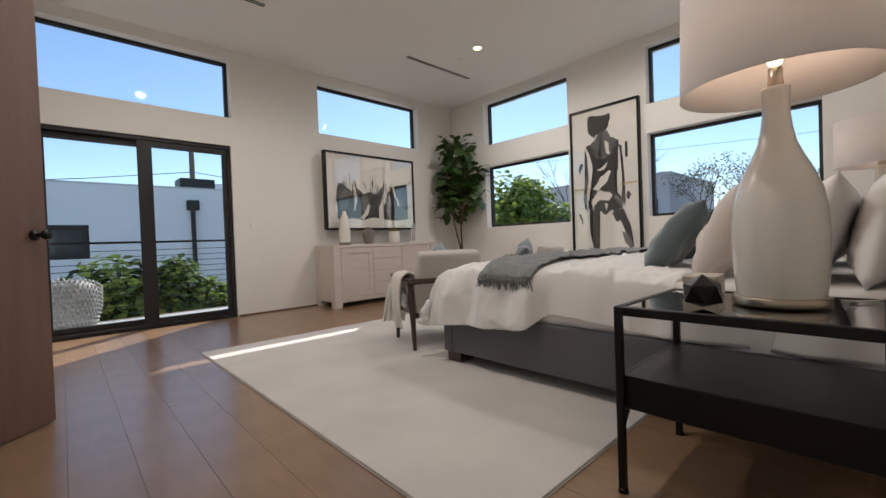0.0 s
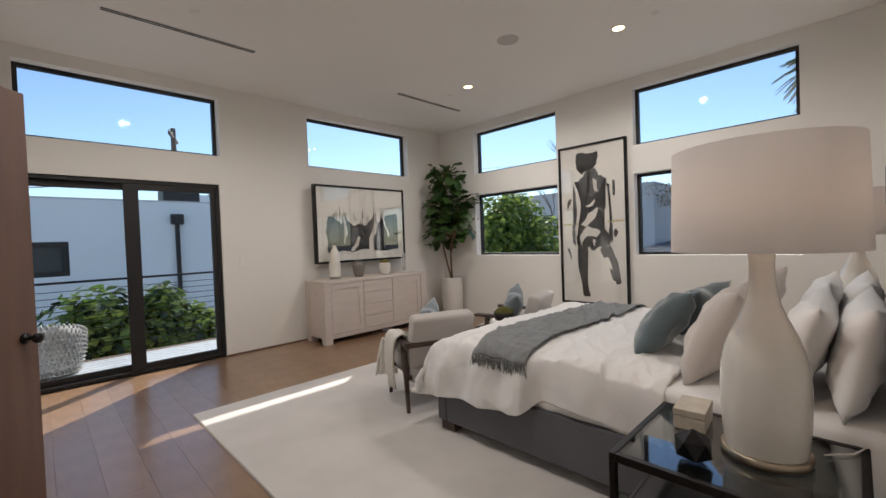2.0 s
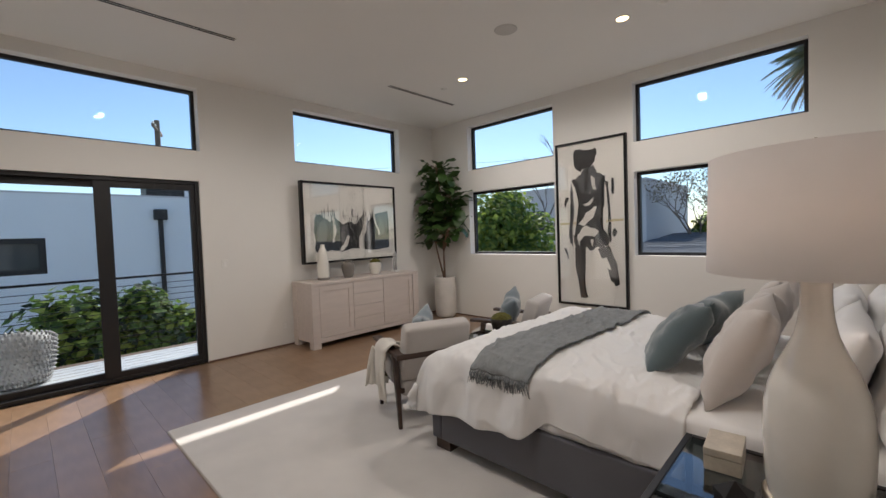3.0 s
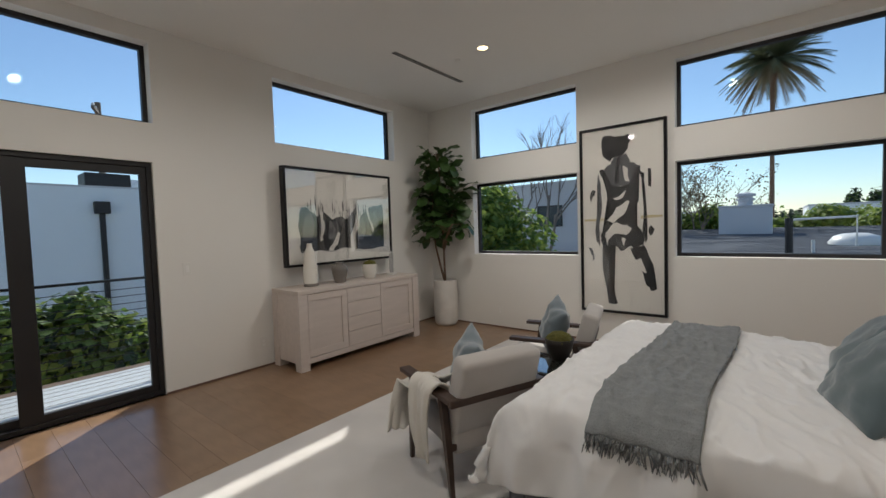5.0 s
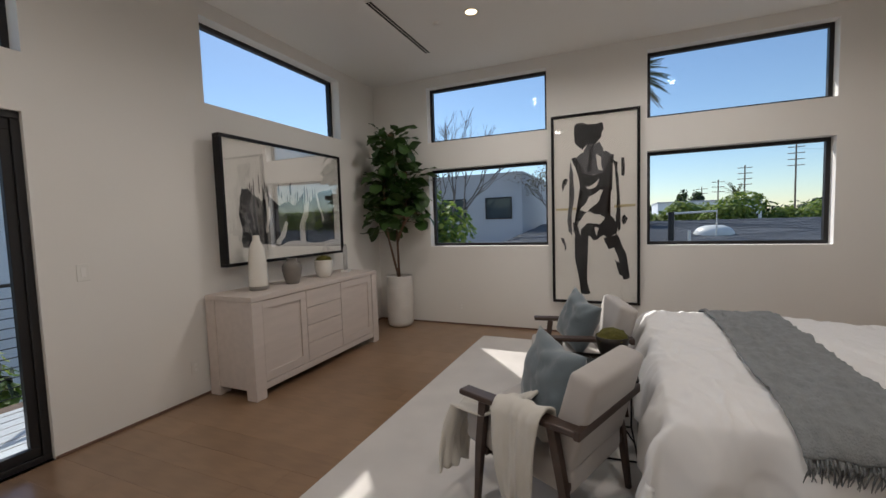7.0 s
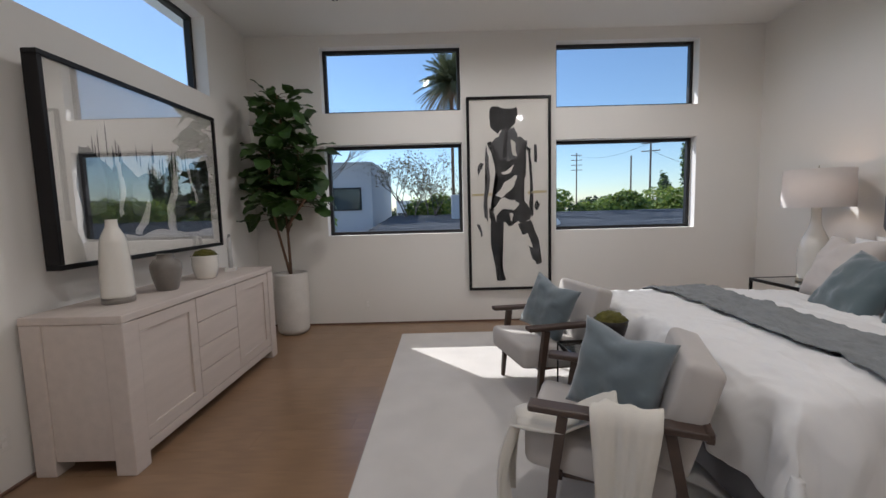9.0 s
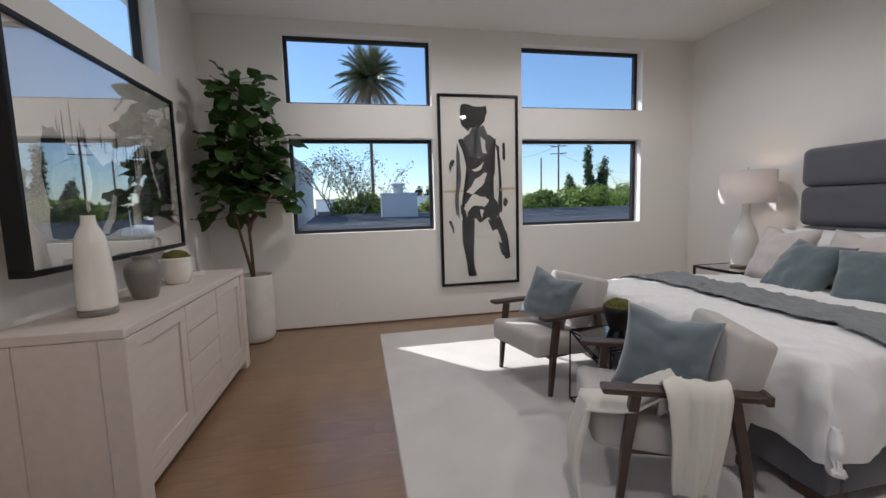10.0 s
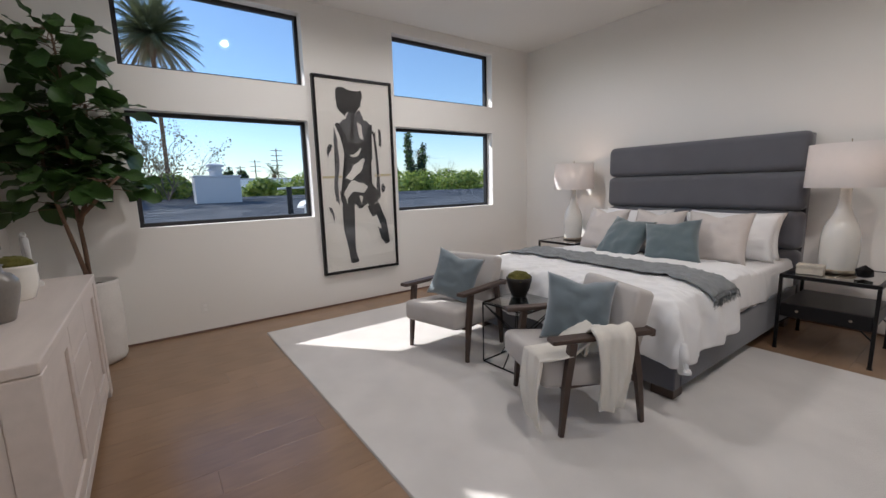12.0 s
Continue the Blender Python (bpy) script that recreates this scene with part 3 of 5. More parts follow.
def throw_at(u, v):
    """Lies on the duvet, hanging a little over its side."""
    in0, in1 = BX0 + 0.03, BX1 - 0.03
    a = in0 - 0.06 + u * (in1 - in0 + 0.26)
    b = 1.79 + v * 0.42 + 0.02 * math.sin(a * 3) + 0.006 * bumpy(a, v, 0, 8, 2)
    hem = 0.25 + smooth(1.70, 1.82, b) * (0.095 + 0.03 * math.sin(b * 7)) + 0.09 * smooth(2.0, 2.5, b)
    p = duvet_at((a - in0 + hem) / (in1 - in0 + 2 * hem), (b - 1.04) / 1.96)
    over = max(0.0, in0 - a, a - in1)
    side = -1 if a < 3 else 1
    crinkle = 0.003 * bumpy(a * 0.5, b, 0, 26, 4) + 0.007 * max(0.0, 1 - 3 * abs(bumpy(a * 1.6, b * 0.5, 0, 9, 5))) + 0.005 * max(0.0, 1 - 3 * abs(bumpy(a * 0.5, b * 2.0, 0, 8, 11)))
    return p + Vector((side * 0.016 * min(1, over * 25), 0, 0.024 + crinkle))


throw = thing("throw_blanket", pose(0, 0, 0), "grey crinkled gauze throw with knotted fringe across the bed", "throw blanket")
cloth(throw_at, 240, 60, THROW, "weave", throw, thick=0.006)
fr = bmesh.new()
rnd = random.Random(4)
for i in range(90):
    v = (i + 0.5) / 90
    p = throw_at(0.002, v)
    sx, sy = rnd.uniform(-0.012, 0.012), rnd.uniform(-0.02, 0.02)
    tube([p + Vector((0.008, 0, 0.0)), p + Vector((-0.012 + sx * 0.4, sy * 0.3, -0.02)), p + Vector((-0.012 + sx, sy, -0.05)), p + Vector((-0.01 + sx * 1.4, sy * 1.6, -0.07 - rnd.uniform(0, 0.02)))], [0.0028, 0.0034, 0.0024, 0.0016], 5, fr)
part("fringe", fr, THROW, throw, "knotted grey fringe", True)

GP = "pillows on the bed"
lean = lambda x, y, z, tilt, turn=0, roll=0: pose(x, y, z) @ pose(0, 0, 0, 0, 0, turn) @ pose(0, 0, 0, tilt) @ pose(0, 0, 0, 0, roll, 0)
PB = BTOP + 0.01
for i, (x, y) in enumerate(((2.67, 0.37), (3.70, 0.37), (2.66, 0.56), (3.71, 0.56))):
    cushion("pillow", 0.86, 0.47, 0.17, 10 + i, LINEN, lean(x, y, PB + 0.215, 12 + 8 * (i > 1), 0), "plump white sleeping pillow leaning on the headboard", GP)
for i, (x, turn, tilt) in enumerate(((2.62, 5, 18), (3.20, -3, 17), (3.80, -8, 18))):
    cushion("pillow", 0.55, 0.54, 0.2, 30 + i, BEIGE, lean(x, 0.90, PB + 0.225, tilt + 8, turn, 0), "square oatmeal linen cushion with pointed corners", GP, 0.045)
for i, (x, y, turn, roll) in enumerate(((2.87, 1.24, 10, 9), (3.37, 1.2, -8, -5))):
    cushion("pillow", 0.50, 0.50, 0.19, 40 + i, TEAL, lean(x, y, PB + 0.185, 38, turn, roll), "square dusty teal velvet cushion, creased, leaning back", GP, 0.03)


# ---- nightstands and lamps ----
def nightstand(m):
    n = thing("nightstand", m, "black metal nightstand with smoked glass top and slim drawer shelf", "nightstand", "nightstands beside the bed")
    W, D, Z = 0.30, 0.33, 0.645
    part("top_frame", frame_top(W, D, Z), BLACK, n)
    part("glass_top", box(-W + 0.02, W - 0.02, -D + 0.02, D - 0.02, Z - 0.012, Z - 0.003, 0.001, 1), TOPGLASS, n, "smoked glass top")
    for sx in (-1, 1):
        for sy in (-1, 1):
            bm = box(sx * (W - 0.012) - 0.012, sx * (W - 0.012) + 0.012, sy * (D - 0.012) - 0.012, sy * (D - 0.012) + 0.012, 0.0, Z - 0.03, 0.002, 1)
            lathe([(0, 0), (0.018, 0), (0.016, 0.012), (0.01, 0.016)], 12, bm, (sx * (W - 0.012), sy * (D - 0.012)))
            part("leg", bm, BLACK, n)
            br = tube([(sx * (W - 0.02), sy * (D - 0.012), 0.22), (sx * (W - 0.085), sy * (D - 0.012), 0.285)], 0.007, 4)
            part("bracket", br, BLACK, n)
    part("drawer_box", box(-W + 0.024, W - 0.024, -D + 0.02, D - 0.014, 0.29, 0.405, 0.003, 1), BLACK, n)
    fd = part("drawer_front", box(-W + 0.026, W - 0.026, D - 0.014, D + 0.002, 0.292, 0.403, 0.002, 1), BLACK, n)
    for sx in (-0.16, 0.16):
        kb = lathe([(0, 0.022), (0.009, 0.02), (0.011, 0.014), (0.005, 0.008), (0.005, 0)], 14)
        bmesh.ops.transform(kb, matrix=Matrix.Translation((sx, D + 0.002, 0.35)) @ Matrix.Rotation(-math.pi / 2, 4, "X"), verts=kb.verts)
        part("knob", kb, BRASS, fd, "small metal knob", True)
    return n


def frame_top(W, D, Z):
    bm = bmesh.new()
    for a in ((-W, W, -D, -D + 0.024), (-W, W, D - 0.024, D), (-W, -W + 0.024, -D + 0.024, D - 0.024), (W - 0.024, W, -D + 0.024, D - 0.024)):
        box(*a, Z - 0.03, Z, 0.002, 1, bm)
    return bm


def table_lamp(m):
    n = thing("table_lamp", m, "tall cream glazed bottle lamp with white drum shade", "table lamp", "bedside lamps")
    part("base_ring", lathe([(0, 0), (0.125, 0), (0.128, 0.004), (0.128, 0.026), (0.123, 0.03), (0, 0.03)], 48), BRASS, n, "brushed metal base ring", True)
    part("body", lathe([(0.114, 0.03), (0.119, 0.06), (0.125, 0.14), (0.127, 0.23), (0.123, 0.31), (0.111, 0.37), (0.092, 0.425), (0.069, 0.475), (0.051, 0.52), (0.042, 0.565), (0.037, 0.61), (0.036, 0.66), (0.038, 0.69), (0.038, 0.698), (0.0, 0.70)], 56), CERAMIC, n, "", True)
    part("stem", lathe([(0.022, 0.70), (0.022, 0.715), (0.02, 0.72), (0.02, 0.76), (0, 0.765)], 16), BRASS, n, "", True)
    part("shade", lathe([(0.268, 0.702), (0.259, 1.05), (0.256, 1.05), (0.265, 0.702), (0.268, 0.702)], 72), SHADE, n, "white linen drum shade", True)
    sp = bmesh.new()
    for k in range(3):
        a = k * 2.094
        tube([(0, 0, 1.04), (0.257 * math.cos(a), 0.257 * math.sin(a), 1.045)], 0.0025, 6, sp)
    tube([(0, 0, 0.76), (0, 0, 1.09)], 0.004, 8, sp)
    part("spider", sp, BRASS, n)
    part("bulb", lathe([(0, 0.765), (0.018, 0.775), (0.03, 0.82), (0.026, 0.85), (0, 0.87)], 20), BULB, n, "lit warm bulb", True)
    return n


NZ = 0.6455
ns1 = nightstand(pose(1.79, 0.68, 0))
ns2 = copy_thing(ns1, pose(4.62, 0.43, 0))
lamp1 = table_lamp(pose(1.815, 0.605, NZ))
lamp2 = copy_thing(lamp1, pose(4.63, 0.37, NZ))
for m in (lamp1, lamp2):
    pl = bpy.data.lights.new("lamp_bulb", "POINT")
    pl.energy, pl.color, pl.shadow_soft_size = 1.1, (1.0, 0.70, 0.52), 0.035
    lo = new("lamp_bulb", pl)
    lo.location = Vector(m.matrix_basis.translation) + Vector((0.0, 0.0, 0.92))
cord = thing("lamp_cord", pose(0, 0, 0), "thin white lamp cord trailing over the glass top", "cord")
part("wire", tube([(1.92, 0.46, NZ + 0.008), (1.96, 0.43, NZ + 0.004), (2.0, 0.39, NZ + 0.004), (2.08, 0.36, NZ + 0.004)], 0.0028, 8), PLASTIC, cord, "", True)
bx = thing("trinket_box", pose(1.93, 0.85, NZ, 0, 0, 4), "rectangular bone veneer trinket box on the nightstand", "box")
part("body", box(-0.085, 0.085, -0.055, 0.055, 0, 0.05, 0.003, 2), BONE, bx)
part("lid", box(-0.086, 0.086, -0.056, 0.056, 0.052, 0.078, 0.003, 2), BONE, bx)
ic = bmesh.new()
bmesh.ops.create_icosphere(ic, subdivisions=1, radius=0.062)
for v in ic.verts:
    v.co.z = max(v.co.z, -0.045)
orb = part("faceted_ornament", ic, BLACK)
orb.matrix_world = pose(1.625, 0.775, NZ + 0.045, 0, 0, 20)
tagged(orb, "small matt black faceted ornament on the nightstand", "ornament")


# ---- armchairs ----
def armchair(m):
    """Mid-century lounge chair: local x to its right, y to its front."""
    c = thing("armchair", m, "low lounge armchair with greige cushions and dark wooden frame", "armchair", "armchairs at the foot of the bed")
    for sx in (-1, 1):
        x = sx * 0.315
        part("leg", tube([(x, 0.262, 0.0), (x, 0.235, 0.30), (x, 0.20, 0.555)], [0.018, 0.027, 0.03], 4), DARKWOOD, c)
        part("leg", tube([(x, -0.272, 0.0), (x, -0.235, 0.30), (x, -0.185, 0.555)], [0.018, 0.027, 0.028], 4), DARKWOOD, c)
        arm = box(x - 0.04, x + 0.04, -0.31, 0.34, 0.553, 0.583, 0.009, 3)
        for v in arm.verts:
            k = (v.co.y - 0.02) / 0.32
            v.co.z += 0.012 * k * abs(k) * (1 if k > 0 else 0.2)
            v.co.x += -sx * 0.012 * max(0, -k)
        part("armrest", arm, DARKWOOD, c)
        part("side_rail", box(sx * 0.262 - 0.014, sx * 0.262 + 0.014, -0.24, 0.24, 0.258, 0.298, 0.004, 2), DARKWOOD, c)
    part("front_rail", box(-0.30, 0.30, 0.205, 0.235, 0.258, 0.298, 0.004, 2), DARKWOOD, c)
    part("rear_rail", box(-0.30, 0.30, -0.245, -0.215, 0.258, 0.298, 0.004, 2), DARKWOOD, c)
    br = box(-0.34, 0.34, -0.325, -0.295, 0.54, 0.585, 0.006, 2)
    part("back_rail", br, DARKWOOD, c)
    seat = box(-0.287, 0.287, -0.25, 0.37, 0.245, 0.42, 0.045, 4)
    for v in seat.verts:
        if v.co.z > 0.36:
            v.co.z += 0.02 * (1 - (v.co.x / 0.285) ** 2) * (1 - ((v.co.y - 0.05) / 0.31) ** 2)
        v.co.z += 0.03 * (v.co.y / 0.3)
    part("seat_cushion", seat, CHAIRFAB, c, "", True)
    back = box(-0.285, 0.285, -0.06, 0.075, 0.0, 0.46, 0.032, 4)
    for v in back.verts:
        k = v.co.z / 0.46
        v.co.y += 0.015 * math.sin(k * 3.1)
        v.co.x *= 1 - 0.04 * k
        if k > 0.8:
            v.co.z -= 0.015 * (v.co.x / 0.285) ** 2
    bmesh.ops.transform(back, matrix=Matrix.Translation((0, -0.20, 0.36)) @ Matrix.Rotation(radians(16), 4, "X"), verts=back.verts)
    part("back_cushion", back, CHAIRFAB, c, "", True)
    return c


C1, C2 = pose(2.575, 3.11, 0.0145, 0, 0, -22), pose(3.86, 3.08, 0.0145, 0, 0, 14.5)
chair_a = armchair(C1)
chair_b = copy_thing(chair_a, C2)
cu1 = cushion("pillow", 0.43, 0.43, 0.18, 61, BLUE, C1 @ pose(-0.03, -0.01, 0.64, 14, -7, 62), "slate blue velvet cushion standing on the armchair", "armchair cushions", 0.025)
cu2 = cushion("pillow", 0.43, 0.43, 0.18, 66, BLUE, C2 @ pose(-0.02, 0.02, 0.64, 17, -14, 18), "slate blue velvet cushion standing on the armchair", "armchair cushions", 0.025)


def arm_throw(u, v):
    """Over the arm: down on the outside, across the top, on to the seat and over its front."""
    s = u * 1.0
    if s < 0.42:
        k = s / 0.42
        x, z = -0.385 - 0.02 * math.sin(k * 3), 0.15 + 0.435 * k
    elif s < 0.60:
        k = (s - 0.42) / 0.18
        x, z = -0.375 + 0.12 * k, 0.603 + 0.03 * math.sin(k * 3.14)
    else:
        k = (s - 0.6) / 0.4
        x, z = -0.255 + 0.05 * k, 0.598 - 0.145 * min(1, k * 3)
    spread = 0.075 + 0.055 * min(1.0, u * 2.2)
    y = -0.03 + (v - 0.5) * 2 * spread
    fold = 0.7 * math.sin(v * 9 + 2.5 * math.sin(u * 3.5)) + 1.5 * bumpy(v * 1.3, u * 0.5, 0, 5, 3)
    return Vector((x + 0.017 * fold, y + 0.03 * (0.4 - u), z + 0.006 * fold * (0.42 < s)))


def seat_throw(u, v):
    """The second end, along the seat's side and over the front edge."""
    s = u
    w = (v - 0.5) * 2
    if s < 0.5:
        k = s / 0.5
        y, z, x = 0.0 + 0.36 * k, 0.60 - 0.115 * min(1.0, k * 1.8), -0.20 - 0.02 * k
    else:
        k = (s - 0.5) / 0.5
        y, z, x = 0.405 + 0.05 * math.sin(k * 2.4), 0.485 - 0.37 * k, -0.22 - 0.09 * k
    f = 0.7 * math.sin(v * 9 + 2.5 * math.sin(u * 3)) + 1.5 * bumpy(v * 1.3, u * 0.5, 0, 5, 7)
    return Vector((x + w * (0.13 - 0.02 * u) + 0.006 * f, y + 0.013 * f * (s > 0.4), z + 0.010 * f + 0.012 * (1 - w * w)))


kt = thing("knit_blanket", C1, "cream knitted blanket draped over the armchair arm", "blanket")
cloth(arm_throw, 60, 36, KNIT, "hanging_end", kt, thick=0.014)
cloth(seat_throw, 60, 36, KNIT, "seat_end", kt, thick=0.014)

# ---- side table ----
st = thing("side_table", pose(3.22, 2.91, 0.0145, 0, 0, 4), "small side table with glass top on black wire base", "side table")
TW, TZ = 0.215, 0.505
part("glass_top", box(-TW + 0.004, TW - 0.004, -TW + 0.004, TW - 0.004, TZ + 0.001, TZ + 0.009, 0.002, 1), TOPGLASS, st, "clear glass top")
for a, b in (((-TW, -TW), (TW, -TW)), ((TW, -TW), (TW, TW)), ((TW, TW), (-TW, TW)), ((-TW, TW), (-TW, -TW))):
    part("rim", tube([(*a, TZ - 0.006), (*b, TZ - 0.006)], 0.007, 6), BLACK, st)
    part("foot_bar", tube([(*a, 0.007), (*b, 0.007)], 0.006, 6), BLACK, st)
    part("leg", tube([(*a, 0.006), (*a, TZ - 0.002)], 0.006, 6), BLACK, st)
    mid = ((a[0] + b[0]) / 2, (a[1] + b[1]) / 2)
    part("strut", tube([(*a, TZ - 0.006), (mid[0] * 0.3, mid[1] * 0.3, 0.24), (*b, TZ - 0.006)], 0.005, 6), BLACK, st)
    part("strut", tube([(mid[0] * 0.3, mid[1] * 0.3, 0.24), (*mid, 0.008)], 0.005, 6), BLACK, st)


def moss_mound(r, hgt, seed):
    bm = bmesh.new()
    bmesh.ops.create_icosphere(bm, subdivisions=4, radius=1)
    for v in bm.verts:
        d = v.co.normalized()
        k = 1 + 0.16 * noise.noise(d * 3 + Vector((seed, 0, 0))) + 0.10 * noise.noise(d * 9 + Vector((seed, 3, 0))) + 0.05 * noise.noise(d * 22)
        v.co = Vector((d.x * r * k, d.y * r * k, max(d.z * hgt * k, -0.2 * hgt)))
    return bm


bw = thing("moss_bowl", pose(3.32, 2.83, 0.0145 + TZ + 0.0095), "dark bronze pot filled with green moss on the side table", "planter")
part("pot", lathe([(0, 0), (0.055, 0), (0.062, 0.01), (0.085, 0.07), (0.102, 0.13), (0.105, 0.165), (0.099, 0.165), (0.095, 0.14), (0, 0.13)], 40), BRONZE, bw, "", True)
mo = moss_mound(0.096, 0.062, 2)
bmesh.ops.translate(mo, verts=mo.verts, vec=(0, 0, 0.15))
part("moss", mo, MOSS, bw, "green moss mound", True)

# ---- sideboard ----
sb = thing("sideboard", pose(2.885, 5.60, 0), "whitewashed oak sideboard with two doors and four drawers", "sideboard")
L, D, Z = 1.92, 0.56, 0.90
part("top", box(0, L, 0, D, Z - 0.045, Z, 0.006, 2), WASH, sb)
for x in (0, L - 0.115):
    part("post", box(x, x + 0.115, 0, 0.115, 0.0, Z - 0.046, 0.006, 2), WASH, sb)
    part("post", box(x, x + 0.115, D - 0.115, D, 0.0, Z - 0.046, 0.006, 2), WASH, sb)
part("side_panel", box(0.008, 0.03, 0.116, D - 0.116, 0.085, Z - 0.046, 0.002, 1), WASH, sb)
part("side_panel", box(L - 0.03, L - 0.008, 0.116, D - 0.116, 0.085, Z - 0.046, 0.002, 1), WASH, sb)
part("bottom_rail", box(0.116, L - 0.116, 0.006, 0.05, 0.075, 0.135, 0.004, 2), WASH, sb)
# Dark carcass colour stands in for the shade between doors and drawers.
part("carcass", box(0.116, L - 0.116, 0.034, D - 0.01, 0.136, Z - 0.047), GROOVE, sb)
for x0, x1 in ((0.121, 0.655), (1.205, 1.799)):
    dr = part("door", box(x0, x1, 0.022, 0.033, 0.141, Z - 0.05, 0.002, 1), WASH, sb)
    fb = bmesh.new()
    w = 0.075
    for a in ((x0, x1, 0.141, 0.141 + w), (x0, x1, Z - 0.05 - w, Z - 0.05), (x0, x0 + w, 0.141 + w, Z - 0.05 - w), (x1 - w, x1, 0.141 + w, Z - 0.05 - w)):
        box(a[0], a[1], 0.008, 0.0219, a[2], a[3], 0.002, 1, fb)
    part("door_frame", fb, WASH, dr)
dz = (Z - 0.05 - 0.141) / 4
for k in range(4):
    part("drawer", box(0.662, 1.198, 0.008, 0.033, 0.141 + k * dz + (0.005 if k else 0), 0.141 + (k + 1) * dz, 0.003, 1), WASH, sb)

SZ = Z + 0.0005
bt = thing("bottle_vase", pose(3.24, 5.89, SZ), "tall cream ribbed bottle vase with bare grey base", "vase")
prof = [(0.082, 0.035)]
for k in range(22):
    z = 0.045 + k * 0.0155
    r = 0.086 - 0.018 * (k / 21) ** 2
    prof += [(r + 0.002, z), (r - 0.001, z + 0.008)]
prof += [(0.06, 0.41), (0.046, 0.44), (0.034, 0.462), (0.030, 0.50), (0.033, 0.508), (0.027, 0.508), (0.024, 0.47), (0, 0.46)]
part("body", lathe(prof, 44), CERAMIC, bt, "", True)
part("base", lathe([(0, 0), (0.082, 0), (0.086, 0.006), (0.0855, 0.034), (0, 0.035)], 44), GREYCER, bt, "bare grey clay base", True)
gv = part("jar_vase", lathe([(0, 0), (0.06, 0), (0.066, 0.006), (0.088, 0.09), (0.098, 0.15), (0.097, 0.185), (0.075, 0.215), (0.052, 0.226), (0.05, 0.25), (0.056, 0.256), (0.046, 0.256), (0.044, 0.23), (0, 0.21)], 48), GREYCER, None, "", True)
gv.matrix_world = pose(3.63, 5.85, SZ)
tagged(gv, "squat taupe grey glazed jar vase on the sideboard", "vase")
wb = thing("moss_planter", pose(4.14, 5.87, SZ), "cream glazed round pot holding green moss", "planter")
part("pot", lathe([(0, 0), (0.068, 0), (0.076, 0.008), (0.094, 0.07), (0.1, 0.115), (0.097, 0.15), (0.1, 0.175), (0.104, 0.19), (0.097, 0.192), (0.092, 0.17), (0, 0.16)], 48), CERAMIC, wb, "", True)
mo = moss_mound(0.09, 0.06, 7)
bmesh.ops.translate(mo, verts=mo.verts, vec=(0, 0, 0.18))
part("moss", mo, MOSS, wb, "olive green moss", True)
sc = thing("sculpture", pose(4.56, 5.88, SZ, 0, 0, 20), "slim looped grey stone sculpture on a white plinth", "sculpture")
part("plinth", box(-0.07, 0.07, -0.045, 0.045, 0, 0.03, 0.003, 2), PLASTIC, sc, "white block plinth")
pts = [(-0.03, 0, 0.03), (-0.045, 0, 0.12), (-0.04, 0, 0.23), (-0.03, 0, 0.30), (0.0, 0, 0.325), (0.03, 0, 0.30), (0.035, 0, 0.22), (0.02, 0, 0.12), (0.03, 0, 0.03)]
part("loop", tube(pts, [0.016, 0.015, 0.015, 0.016, 0.016, 0.016, 0.015, 0.015, 0.016], 10), mat("pale_grey_marble", (0.45, 0.44, 0.43), 0.35, vary=0.25, scale=14, bump=0.05), sc, "", True)


# ---- framed pictures ----
def brush(outline, seed, wob=0.02, steps=4):
    """A flat paint shape with ragged edges from an outline of (u, v)."""
    pts = []
    n = len(outline)
    for i in range(n):
        a, b = outline[i], outline[(i + 1) % n]
        for s in range(steps):
            k = s / steps
            u, v = a[0] + (b[0] - a[0]) * k, a[1] + (b[1] - a[1]) * k
            if s:
                u += wob * noise.noise(Vector((u * 9 + seed, v * 9, 0)))
                v += wob * noise.noise(Vector((u * 9, v * 9 + seed, 5)))
            pts.append((u, v))
    return pts


def flat(pts, y):
    bm = bmesh.new()
    f = bm.faces.new([bm.verts.new((u, y, v)) for u, v in pts])
    bmesh.ops.triangulate(bm, faces=[f])
    r = bmesh.ops.extrude_face_region(bm, geom=bm.faces[:])
    bmesh.ops.translate(bm, verts=[v for v in r["geom"] if isinstance(v, bmesh.types.BMVert)], vec=(0, -0.0006, 0))
    return bm


def picture(m, w, h, label, bar=0.03, deep=0.058):
    """A framed sheet in the local xz plane, its face to -y, its back at y = 0."""
    p = thing("framed_picture", m, label, "picture")
    part("frame", frame_bars(0, w, 0, h, -deep, -0.002, bar, "x"), BLACK, p, "slim black wooden frame")
    part("paper", box(bar - 0.004, w - bar + 0.004, -deep + 0.020, -0.004, bar - 0.004, h - bar + 0.004), PAPER, p, "off-white paper sheet")
    g = part("pane", box(bar - 0.004, w - bar + 0.004, -deep + 0.010, -deep + 0.012, bar - 0.004, h - bar + 0.004), PICGLASS, p, "glossy glass front")
    g.visible_shadow = False
    return p, -deep + 0.0195


pic, fy = picture(pose(3.02, YN - 0.09, 1.13), 1.70, 1.20, "wide framed abstract ink painting in black, grey and white", 0.03, 0.09)
part("hanging_cleat", box(0.3, 1.39, -0.004, 0.089, 0.75, 0.85), DARKWOOD, pic)
W, Hh = 1.67, 1.20
